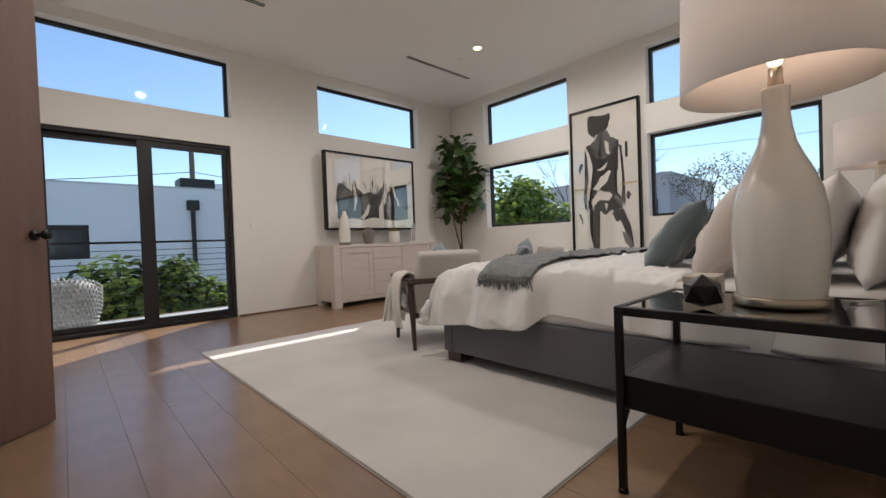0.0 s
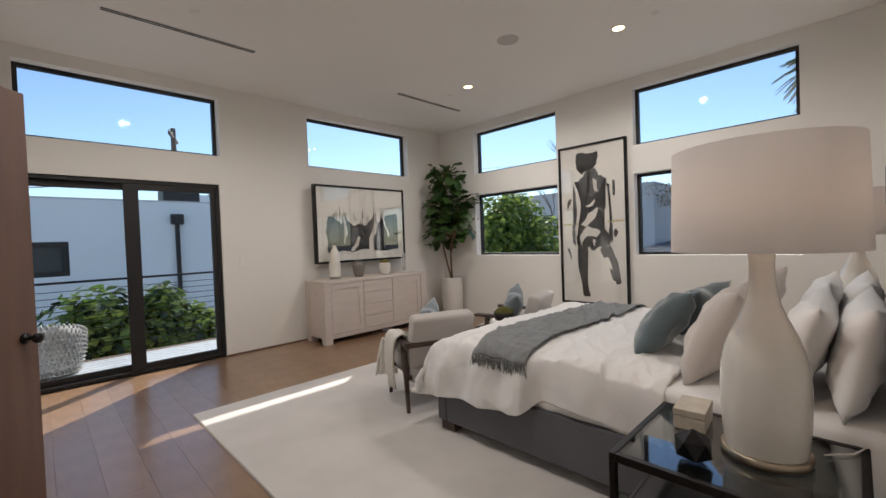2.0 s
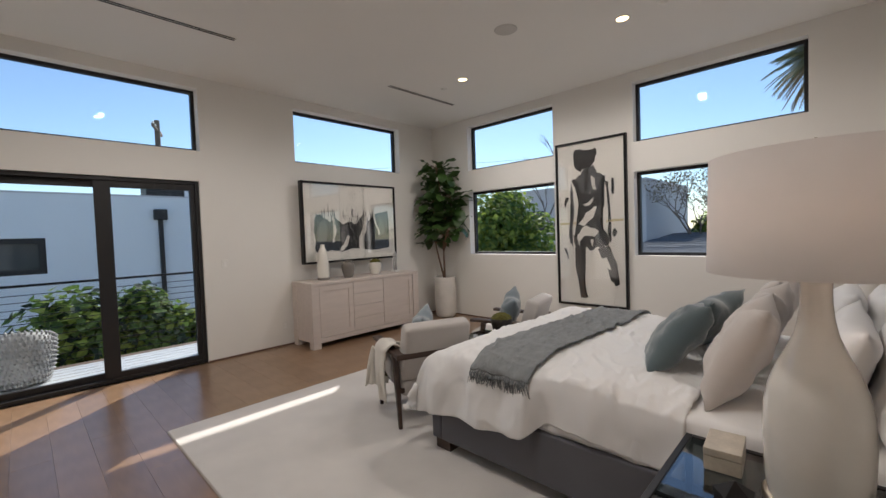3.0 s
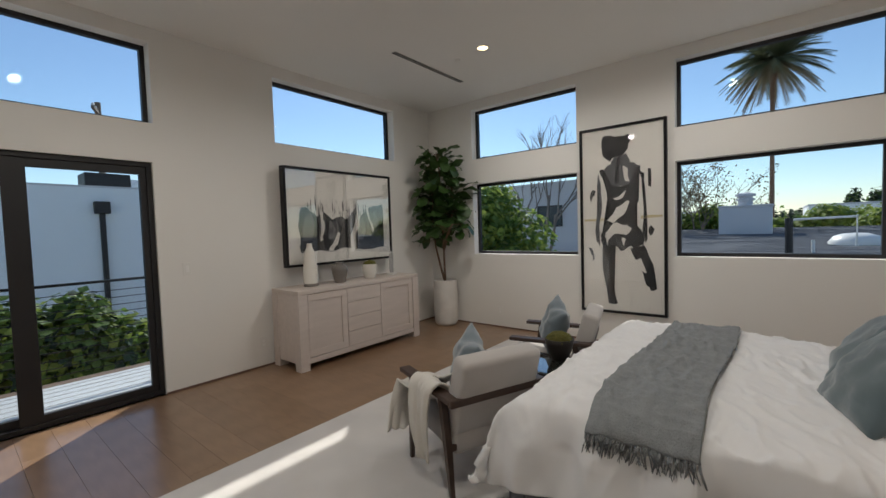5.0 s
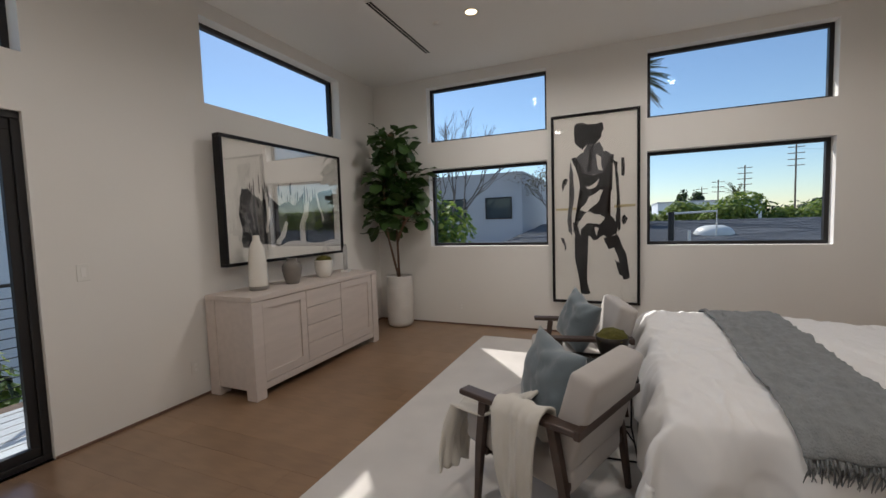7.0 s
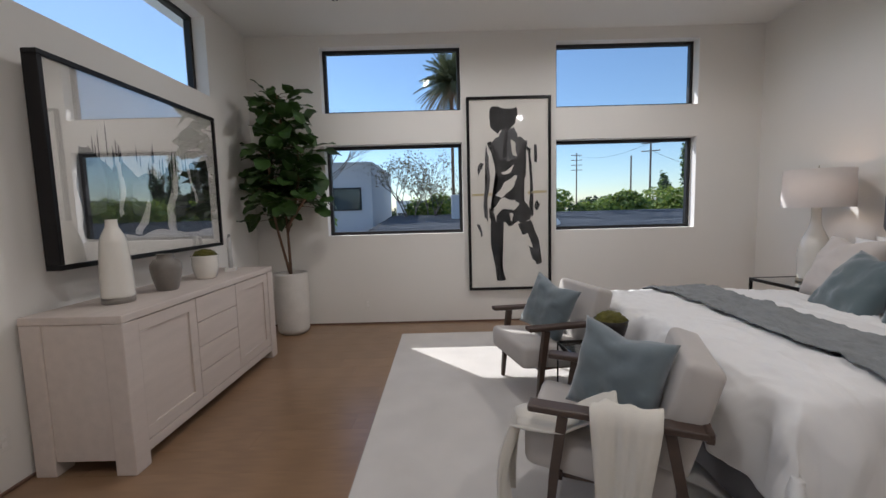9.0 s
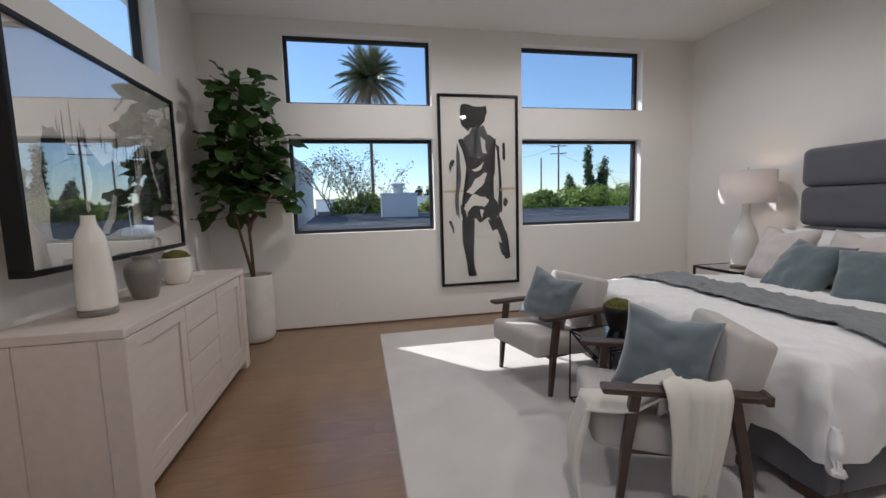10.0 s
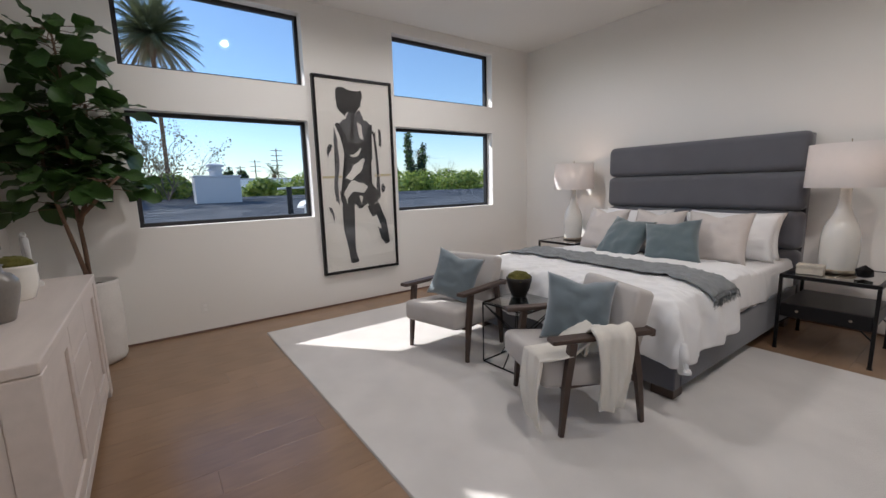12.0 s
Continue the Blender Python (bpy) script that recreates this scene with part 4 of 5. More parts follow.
mass = [(0.12, 0.14), (0.11, 0.45), (0.13, 0.60), (0.17, 0.61), (0.22, 0.55), (0.27, 0.50), (0.33, 0.55), (0.40, 0.47), (0.47, 0.50), (0.52, 0.46), (0.58, 0.52), (0.62, 0.60), (0.67, 0.50), (0.73, 0.55), (0.80, 0.62), (0.92, 0.66), (0.93, 0.15), (0.75, 0.13), (0.55, 0.16), (0.35, 0.14)]
part("ink_mass", flat([(u * W, v * Hh) for u, v in brush(mass, 1, 0.025, 6)], fy), INK, pic)
for k, o in enumerate(([(0.14, 0.26), (0.16, 0.50), (0.21, 0.56), (0.24, 0.40), (0.22, 0.27)], [(0.36, 0.27), (0.37, 0.44), (0.45, 0.46), (0.47, 0.32), (0.42, 0.25)], [(0.62, 0.25), (0.64, 0.44), (0.70, 0.50), (0.73, 0.38), (0.70, 0.24)], [(0.80, 0.30), (0.79, 0.56), (0.86, 0.58), (0.88, 0.36)])):
    part("grey_wash", flat([(u * W, v * Hh) for u, v in brush(o, 20 + k, 0.02)], fy - 0.0008), INKGREY, pic)
for k, o in enumerate(([(0.29, 0.58), (0.315, 0.56), (0.33, 0.40), (0.31, 0.26), (0.29, 0.24), (0.305, 0.40)], [(0.63, 0.62), (0.69, 0.60), (0.66, 0.42), (0.62, 0.30), (0.63, 0.13), (0.58, 0.13), (0.57, 0.30), (0.62, 0.45)], [(0.74, 0.60), (0.76, 0.60), (0.82, 0.36), (0.80, 0.33)], [(0.36, 0.14), (0.41, 0.25), (0.45, 0.34), (0.47, 0.32), (0.44, 0.20), (0.40, 0.14)])):
    part("white_stroke", flat([(u * W, v * Hh) for u, v in brush(o, 40 + k, 0.02)], fy - 0.0016), PAPER, pic)
rnd = random.Random(9)
for k in range(46):
    u0 = rnd.uniform(0.12, 0.88)
    v0, ln = 0.46 + rnd.uniform(0, 0.12), rnd.uniform(0.05, 0.18)
    part("drip", flat([((u0 + a) * W, (v0 + b * ln) * Hh) for a, b in ((0, 0), (0.006, 0), (0.005, 0.8), (0.002, 1), (-0.001, 0.7))], fy - 0.0024), INK, pic)

# tall picture: an abstract standing figure in broad ink strokes, kept to plain shapes
fig, fy = picture(pose(XE - 0.001, 3.575, 0.405, 0, 0, -90), 1.015, 2.34, "tall framed ink painting of a dressed figure from behind", 0.032)
W, Hh = 1.015, 2.33
strokes = (
    (INK, [(0.28, 0.945), (0.38, 0.955), (0.59, 0.95), (0.61, 0.91), (0.58, 0.87), (0.52, 0.84), (0.43, 0.835), (0.37, 0.815), (0.31, 0.84), (0.28, 0.89)]),
    (INKGREY, [(0.42, 0.84), (0.56, 0.85), (0.60, 0.80), (0.72, 0.78), (0.70, 0.69), (0.36, 0.68), (0.24, 0.77), (0.38, 0.80)]),
    (INK, [(0.24, 0.77), (0.29, 0.77), (0.38, 0.69), (0.60, 0.69), (0.67, 0.77), (0.71, 0.77), (0.70, 0.60), (0.64, 0.53), (0.68, 0.45), (0.45, 0.49), (0.29, 0.45), (0.25, 0.38), (0.37, 0.58), (0.32, 0.68)]),
    (INK, [(0.25, 0.44), (0.33, 0.405), (0.45, 0.43), (0.55, 0.42), (0.66, 0.48), (0.74, 0.43), (0.74, 0.36), (0.67, 0.35), (0.60, 0.365), (0.52, 0.34), (0.45, 0.36), (0.37, 0.34), (0.28, 0.35)]),
    (INK, [(0.70, 0.77), (0.75, 0.70), (0.755, 0.56), (0.74, 0.43), (0.77, 0.38), (0.79, 0.40), (0.78, 0.58), (0.76, 0.74)]),
    (INKGREY, [(0.23, 0.76), (0.26, 0.70), (0.27, 0.58), (0.23, 0.46), (0.24, 0.36), (0.20, 0.38), (0.19, 0.47), (0.23, 0.58), (0.21, 0.69)]),
    (INK, [(0.27, 0.354), (0.43, 0.36), (0.41, 0.207), (0.37, 0.128), (0.45, 0.055), (0.35, 0.05), (0.31, 0.143), (0.27, 0.24)]),
    (INK, [(0.60, 0.35), (0.755, 0.367), (0.85, 0.27), (0.89, 0.143), (0.81, 0.15), (0.72, 0.24)]),
    (INK, [(0.36, 0.35), (0.42, 0.36), (0.40, 0.21), (0.36, 0.20)]),
    (INK, [(0.33, 0.14), (0.38, 0.13), (0.45, 0.055), (0.34, 0.05)]),
    (INK, [(0.45, 0.82), (0.49, 0.83), (0.47, 0.70), (0.42, 0.70)]),
    (INK, [(0.13, 0.60), (0.18, 0.64), (0.20, 0.66), (0.15, 0.665), (0.12, 0.63)]),
    (INK, [(0.80, 0.67), (0.83, 0.66), (0.83, 0.76), (0.80, 0.76)]),
    (INK, [(0.80, 0.44), (0.83, 0.42), (0.87, 0.45), (0.84, 0.47), (0.81, 0.46)]),
    (INKGREY, [(0.10, 0.36), (0.15, 0.28), (0.17, 0.29), (0.14, 0.35)]),
)
for k, (m, o) in enumerate(strokes):
    part("brush_stroke", flat([(u * W, v * Hh) for u, v in brush(o, 60 + k, 0.025)], fy - 0.0007 * (k % 4)), m, fig)
for o in ([(0.05, 0.50), (0.30, 0.50), (0.30, 0.513), (0.05, 0.512)], [(0.72, 0.505), (0.95, 0.51), (0.95, 0.522), (0.72, 0.52)]):
    part("ochre_band", flat([(u * W, v * Hh) for u, v in brush(o, 3, 0.004)], fy), OCHRE, fig)
for o in ([(0.52, 0.79), (0.58, 0.77), (0.60, 0.70), (0.54, 0.72)], [(0.33, 0.50), (0.44, 0.57), (0.60, 0.60), (0.56, 0.55), (0.42, 0.49)], [(0.30, 0.43), (0.40, 0.47), (0.58, 0.48), (0.48, 0.43)], [(0.40, 0.62), (0.56, 0.66), (0.52, 0.62)], [(0.32, 0.40), (0.34, 0.36), (0.36, 0.40)], [(0.50, 0.405), (0.53, 0.36), (0.55, 0.40)], [(0.64, 0.30), (0.72, 0.30), (0.78, 0.22), (0.74, 0.23)]):
    part("white_stroke", flat([(u * W, v * Hh) for u, v in brush(o, 90, 0.02)], fy - 0.0036), PAPER, fig)

# ---- fiddle-leaf fig ----
pot = thing("potted_tree", pose(5.56, 5.70, 0), "tall fiddle-leaf fig in a rough white stoneware pot", "plant")
prof = [(0, 0), (0.135, 0), (0.165, 0.02)]
for k in range(24):
    prof.append((0.18 + 0.012 * math.sin(k / 23 * 2.8) + 0.0022 * (k % 2), 0.05 + k * 0.027))
prof += [(0.185, 0.70), (0.19, 0.725), (0.178, 0.728), (0.172, 0.68), (0, 0.66)]
part("pot", lathe(prof, 48), STONEW, pot, "", True)
part("soil", lathe([(0, 0.685), (0.1, 0.69), (0.171, 0.682)], 24), SOIL, pot)
rnd = random.Random(21)
stems = [[(0.0, 0.0, 0.66), (-0.01, 0.0, 1.0), (0.01, 0.02, 1.4), (-0.02, 0.0, 1.9), (-0.10, -0.03, 2.38), (-0.16, -0.02, 2.72)], [(-0.01, 0.0, 0.68), (-0.06, 0.04, 0.95), (-0.10, 0.09, 1.25), (-0.08, 0.16, 1.65), (-0.10, 0.13, 2.1)], [(0.0, 0.01, 1.2), (0.05, -0.06, 1.45), (0.09, -0.12, 1.8), (0.06, -0.14, 2.2)], [(0.0, 0.02, 1.25), (-0.09, -0.12, 1.4), (-0.14, -0.22, 1.52), (-0.16, -0.30, 1.60)]]
tr = bmesh.new()
for s in stems:
    tube(s, [0.019 - 0.0025 * i for i in range(len(s))], 8, tr)
part("trunk", tr, BARK, pot, "thin brown trunks", True)


def fig_leaf(length, width, curl):
    """A broad fiddle-shaped leaf along +y with a raised midrib and wavy edge."""
    bm = bmesh.new()
    n = 7
    rows = []
    for i in range(n + 1):
        t = i / n
        half = width / 2 * (math.sin(math.pi * min(1, 0.06 + 0.94 * t)) ** 0.55) * (0.62 + 0.45 * t) * (0.02 if i in (0,) else 1) * (0.35 if i == n else 1)
        y, z = length * t * math.cos(curl * t * 0.6), -curl * length * t * t * 0.45
        rows.append([bm.verts.new((s * half, y, z + 0.13 * abs(s) * half + 0.012 * math.sin(t * 11 + s * 2) * abs(s))) for s in (-1, -0.5, 0, 0.5, 1)])
    for a, b in zip(rows, rows[1:]):
        for i in range(4):
            bm.faces.new((a[i], a[i + 1], b[i + 1], b[i]))
    return finish("leaf", bm, LEAF, True)


leaf_meshes = [fig_leaf(0.25, 0.17, 0.6), fig_leaf(0.21, 0.15, 0.2), fig_leaf(0.27, 0.18, 1.0), fig_leaf(0.18, 0.13, 0.4)]
count = 0
for si, s in enumerate(stems):
    pts = [Vector(p) for p in s]
    start = (2.3, 2.2, 1.2, 1.6)[si]
    number = (112, 54, 62, 20)[si]
    for k in range(number):
        f = start + (len(pts) - 1 - start) * (k + rnd.random()) / number
        i = min(int(f), len(pts) - 2)
        p = pts[i].lerp(pts[i + 1], f - i)
        ang = k * 2.4 + rnd.uniform(-0.5, 0.5)
        out = 0.05 + rnd.uniform(0, 0.17)
        if rnd.random() < 0.2:
            out += 0.05
        hgt = rnd.uniform(-0.06, 0.10)
        base = p + Vector((math.cos(ang) * out, math.sin(ang) * out, hgt))
        lf = new("leaf", leaf_meshes[rnd.randrange(4)])
        lf.parent = pot
        lf.matrix_basis = Matrix.Translation(base) @ pose(0, 0, 0, 0, 0, math.degrees(ang) - 90 + rnd.uniform(-30, 30)) @ pose(0, 0, 0, rnd.uniform(-40, 50), rnd.uniform(-35, 35), 0) @ Matrix.Scale(rnd.uniform(0.85, 1.25), 4)
        tube([p, (p + base) / 2 + Vector((0, 0, 0.01)), base], 0.003, 5, tr_p := bmesh.new())
        st_ = part("leaf_stalk", tr_p, BARK, pot) if out > 0.14 else tr_p.free()


# ---- outside: balcony ----
structure("balcony_floor", box(-3.0, 4.2, YN + T, 7.62, -0.25, -0.035), DECKM, "pale porcelain balcony paving", "balcony")
structure("balcony_fascia", box(-3.0, 4.2, 7.62, 7.80, -0.3, -0.04), DECKWOOD, "brown timber edge board of the balcony", "trim")
for k in range(7):
    structure("deck_groove", box(-3.0, 4.2, 6.62 + k * 0.15, 6.626 + k * 0.15, -0.0345, -0.0325), GROOVE, "dark joint between paving boards", "trim")
rl = thing("balcony_railing", pose(0, 7.70, -0.04), "dark metal balcony railing with horizontal cables", "railing", kind="structure")
part("top_rail", box(-3.0, 4.2, -0.025, 0.025, 1.07, 1.10, 0.004, 1), BLACK, rl)
for x in (-2.9, -1.25, 2.75, 4.1):
    part("post", box(x - 0.02, x + 0.02, -0.02, 0.02, 0, 1.07, 0.003, 1), BLACK, rl)
for k in range(11):
    part("cable", tube([(-3.0, 0, 0.09 + k * 0.088), (4.2, 0, 0.09 + k * 0.088)], 0.005, 6), BLACK, rl)


def woven_chair(m):
    c = thing("outdoor_chair", m, "round grey woven rope outdoor chair on the balcony", "chair")
    core = lathe([(0.24, 0.02), (0.30, 0.10), (0.32, 0.25), (0.32, 0.40), (0.31, 0.50), (0.29, 0.50), (0.30, 0.40), (0.29, 0.24), (0.2, 0.2), (0, 0.2)], 40)
    for v in core.verts:
        v.co.z *= 1 - 0.28 * v.co.y / 0.33
    part("shell", core, WICKER, c, "", True)
    wv = bmesh.new()
    for r_ in range(11):
        z = 0.04 + r_ * 0.045
        for i in range(44):
            a = 2 * math.pi * (i + 0.5 * (r_ % 2)) / 44
            rad = 0.262 + 0.085 * math.sin(min(1, (z + 0.03) / 0.4) * 1.5)
            d = Vector((math.cos(a), math.sin(a), 0))
            tube([d * (rad - 0.008) + Vector((0, 0, z - 0.016)), d * (rad + 0.012) + Vector((0, 0, z)), d * (rad - 0.008) + Vector((0, 0, z + 0.016))], [0.010, 0.013, 0.010], 5, wv)
    for v in wv.verts:
        v.co.z *= 1 - 0.28 * v.co.y / 0.33
    part("weave", wv, WICKER, c, "", True)
    return c


woven_chair(pose(0.12, 7.2, -0.034))

# ---- outside: white house to the north ----
structure("ground", box(-400, 900, -600, 600, -3.6, -3.4), GROUND, "dry open ground of the neighbourhood", "ground")
nh = thing("neighbour_house", pose(0, 16.5, 0), "white stucco house wall with parapet, window and downpipe", "house")
part("wall", slab_with_holes([-14, 14, -1.45, 0.74], [-3.4, 3.02, 0.78, 1.78], [(-1.45, 0.74, 0.78, 1.78)], 0, 0.3, "x"), STUCCO, nh)
part("roof", box(-14, 14, 0.3, 9, 2.5, 2.7), SHINGLE, nh)
part("parapet_cap", box(-14, 14, -0.02, 0.32, 3.02, 3.07, 0.005, 1), STUCCO2, nh)
wn_ = part("window", frame_bars(-1.449, 0.739, 0.781, 1.779, 0.02, 0.2, 0.14, "x"), ALU, nh)
part("pane", box(-1.35, -0.38, 0.12, 0.13, 0.88, 1.68), GLASS, wn_)
part("pane", box(-0.38, 0.64, 0.10, 0.11, 0.88, 1.68), DARKPANE, wn_)
part("blind", box(-1.31, -0.4, 0.06, 0.08, 0.92, 1.64), PLASTIC, nh)
part("downpipe_head", box(3.28, 3.64, -0.2, -0.01, 2.28, 2.62, 0.02, 2), ALU, nh)
part("downpipe", box(3.40, 3.52, -0.12, -0.01, -3.4, 2.28, 0.01, 1), ALU, nh)
ru = thing("roof_unit", pose(4.5, 19, 2.7), "grey metal rooftop air conditioning unit", "air conditioner")
part("casing", box(-1.0, 0.2, -0.5, 0.5, 0, 1.0, 0.03, 2), ALU, ru)
part("casing", box(0.2, 1.6, -0.5, 0.5, 0, 0.85, 0.03, 2), STUCCO, ru)
part("fan_ring", lathe([(0.3, 0.85), (0.3, 0.92), (0.26, 0.92), (0.26, 0.85)], 24, None, (0.9, 0)), ALU, ru)


def utility_pole(x, y, top, arms=2, turn=0, label="weathered wooden utility pole with cross arms"):
    p = thing("utility_pole", pose(x, y, -3.4, 0, 0, turn), label, "utility pole", "utility poles")
    hgt = top + 3.4
    part("pole", tube([(0, 0, 0), (0, 0, hgt)], [0.17, 0.12], 10), POLE, p)
    for k in range(arms):
        z = hgt - 0.5 - k * 1.1
        ca = part("cross_arm", box(-1.2, 1.2, -0.06, 0.06, z - 0.06, z + 0.06), POLE, p)
        for s_ in (-1.1, -0.5, 0.5, 1.1):
            part("insulator", lathe([(0.05, z + 0.06), (0.06, z + 0.14), (0.03, z + 0.2), (0, z + 0.21)], 8, None, (s_, 0)), PLASTIC, ca)
    return p


utility_pole(5.5, 26, 7.9, 1, 70)
utility_pole(60, -25.8, 10.6, 2, 60)
utility_pole(95, -26.6, 13.4, 4, 80)
utility_pole(100, -20.1, 10.7, 4, 80)
utility_pole(110, -17.5, 8.8, 3, 80)
utility_pole(120, -15.9, 7.9, 2, 80)
utility_pole(72, -28.5, 9.8, 0, 80, "thin wooden utility pole without cross arms")
wr = thing("power_lines", pose(0, 0, 0), "thin dark overhead power lines", "cable", kind="stuff")
wl = bmesh.new()
for k, (a, b) in enumerate((((60, -25.8, 10.2), (95, -26.6, 12.8)), ((60, -25.8, 9.1), (90, -60, 8.5)), ((60, -25.2, 10.2), (40, 60, 13)), ((5.5, 26, 5.2), (-30, 34, 5.0)), ((5.5, 26, 5.2), (40, 22, 5.0)))):
    a, b = Vector(a), Vector(b)
    tube([a.lerp(b, i / 8) - Vector((0, 0, 1.2 * (1 - (i / 4 - 1) ** 2))) for i in range(9)], 0.022, 4, wl)
part("wires", wl, BLACK, wr)


# ---- outside: greenery ----
def foliage(name, centre, size, n, materials, label, seed, leaf=0.12, category="shrub", trunk=0.0, lumps=9, kind=""):
    """Leaves scattered through a cluster of uneven lumps, over dark branches."""
    rn = random.Random(seed)
    t = thing(name, pose(*centre), label, category, kind=kind)
    cl = []
    for i in range(lumps):
        c = Vector((rn.uniform(-1, 1) * size[0] * 0.62, rn.uniform(-1, 1) * size[1] * 0.62, rn.uniform(-0.7, 0.68) * size[2]))
        cl.append((c, rn.uniform(0.34, 0.6)))
    bms = [bmesh.new() for _ in materials]
    for i in range(n):
        c, r = cl[rn.randrange(lumps)]
        d = Vector((rn.gauss(0, 1), rn.gauss(0, 1), rn.gauss(0, 1))).normalized() * (rn.uniform(0.45, 1.08) ** 0.6)
        p = c + Vector((d.x * size[0] * r, d.y * size[1] * r, d.z * size[2] * r))
        up = (d + Vector((0, 0, 0.6)) + Vector((rn.uniform(-0.8, 0.8), rn.uniform(-0.8, 0.8), rn.uniform(-0.8, 0.8)))).normalized()
        s1 = up.orthogonal().normalized()
        s1.rotate(Matrix.Rotation(rn.uniform(0, 6.28), 3, up))
        s2 = up.cross(s1)
        ln, wd = leaf * rn.uniform(0.7, 1.35), leaf * rn.uniform(0.3, 0.5)
        bm = bms[min(len(bms) - 1, int(rn.random() ** 1.6 * len(bms)))]
        bm.faces.new([bm.verts.new(q) for q in (p, p + s1 * ln * 0.5 + s2 * wd, p + s1 * ln - up * ln * 0.15, p + s1 * ln * 0.5 - s2 * wd)])
    for b, m in zip(bms, materials):
        tagged(part("foliage", b, m, t), kind="stuff")
    br = bmesh.new()
    low = -centre[2] - 3.4
    for c, r in cl:
        tube([(c.x * 0.1, c.y * 0.1, low), (c.x * 0.5, c.y * 0.5, min(c.z, 0) - size[2] * 0.5), c], [0.05 + trunk, 0.03 + trunk * 0.5, 0.012], 6, br)
    part("branches", br, BARK, t)
    return t


GREENS = [HEDGE, HEDGE2, DARKGREEN]
foliage("shrub", (-1.3, 9.7, -0.5), (1.7, 0.9, 1.4), 7600, GREENS, "dense green leafy shrub below the balcony", 1, 0.17)
foliage("shrub", (0.9, 9.5, -0.45), (1.4, 0.9, 1.45), 7400, GREENS, "dense green leafy shrub with yellow tips below the balcony", 2, 0.17)
foliage("shrub", (2.0, 9.8, -0.9), (1.1, 0.8, 1.5), 5200, GREENS, "dense green leafy shrub below the balcony", 3, 0.16)
foliage("garden_tree", (11.8, 9.0, 0.7), (1.9, 1.9, 2.2), 9000, [HEDGE2, HEDGE, HEDGE], "rounded bright green leafy tree beside the house", 4, 0.2, "tree", 0.05, 14)
for k, (x, y, z, sx, sy, sz) in enumerate(((27, 0.6, 0.9, 1.6, 2.0, 1.2), (27, -3.4, 1.1, 1.8, 2.4, 1.4), (28, -7.8, 1.2, 1.8, 2.6, 1.5), (29, -12.5, 1.2, 2, 2.8, 1.6), (31, -17.5, 1.2, 2, 3.0, 1.6), (33, -23, 1.4, 2, 3.4, 1.8), (26, 4.8, 1.0, 1.2, 1.4, 1.2))):
    foliage("shrub", (x, y, z), (sx, sy, sz), 5200, [HEDGE2, HEDGE, HEDGE2, HEDGE], "sunlit yellow-green hedge shrub behind the roof", 10 + k, 0.22)
for k, (x, y, z, s) in enumerate(((70, -37.2, 6.0, 4.6), (70, -39.2, 5.4, 4.0), (70, -33.2, 3.6, 2.6), (80, -7, 2.8, 2.2), (82, -9.5, 2.6, 2.2))):
    foliage("cypress", (x, y, z - 1.4), (1.1, 1.1, s + 1.6), 2400, [DARKGREEN, HEDGE], "tall dark green cypress tree in the distance", 30 + k, 0.5, "tree", 0.1, 12)


for k, (x, y, z, sy, sz) in enumerate(((135, 48, -1.0, 14, 4.6), (140, 24, -1.4, 15, 4.4), (132, 0, -1.2, 14, 5.0), (138, -24, -1.0, 15, 4.6), (130, -48, -0.6, 14, 5.4), (126, -72, -0.8, 15, 5.0), (120, -98, -0.6, 16, 5.4))):
    foliage("far_woods", (x, y, z), (5, sy, sz), 3200, [DARKGREEN, HEDGE], "distant dark green line of trees on the skyline", 60 + k, 1.1, "woods", 0.1, 16, "stuff")


def bare_tree(x, y, top, spread, seed, label, leaves=0):
    rn = random.Random(seed)
    t = thing("bare_tree", pose(x, y, -3.4), label, "tree")
    bm = bmesh.new()
    tips = []

    def grow(p, d, ln, r, depth):
        q = p + d * ln * 0.5 + Vector((rn.uniform(-1, 1), rn.uniform(-1, 1), 0)) * ln * 0.06
        e = q + (d + Vector((rn.uniform(-0.25, 0.25), rn.uniform(-0.25, 0.25), 0.1))).normalized() * ln * 0.5
        tube([p, q, e], [r, r * 0.8, r * 0.62], 5 if depth > 2 else 4, bm)
        if depth == 0:
            tips.append(e)
            return
        for _ in range(3 if depth > 1 else 4):
            nd = (d + Vector((rn.uniform(-1, 1) * spread, rn.uniform(-1, 1) * spread, rn.uniform(-0.1, 0.45)))).normalized()
            grow(q.lerp(e, rn.uniform(0.2, 1)), nd, ln * rn.uniform(0.6, 0.82), r * 0.55, depth - 1)

    grow(Vector((0, 0, 0)), Vector((0, 0, 1)), (top + 3.4) * 0.36, 0.17, 5)
    part("branches", bm, TWIG, t)
    if leaves:
        lb = bmesh.new()
        for _ in range(leaves):
            p = tips[rn.randrange(len(tips))] + Vector((rn.gauss(0, 0.15), rn.gauss(0, 0.15), rn.gauss(0, 0.15)))
            a, b = Vector((rn.gauss(0, 1), rn.gauss(0, 1), rn.gauss(0, 1))).normalized() * 0.07, Vector((rn.gauss(0, 1), rn.gauss(0, 1), rn.gauss(0, 1))).normalized() * 0.07
            lb.faces.new([lb.verts.new(q) for q in (p, p + a, p + a + b, p + b)])
        tagged(part("foliage", lb, DRYFROND, t), kind="stuff")
    return t


bare_tree(20.3, 10.6, 7.4, 0.55, 5, "bare leafless tree with many fine pale twigs")
bare_tree(24.5, 5.6, 5.4, 0.8, 6, "twiggy tree with sparse brown leaves", 2200)
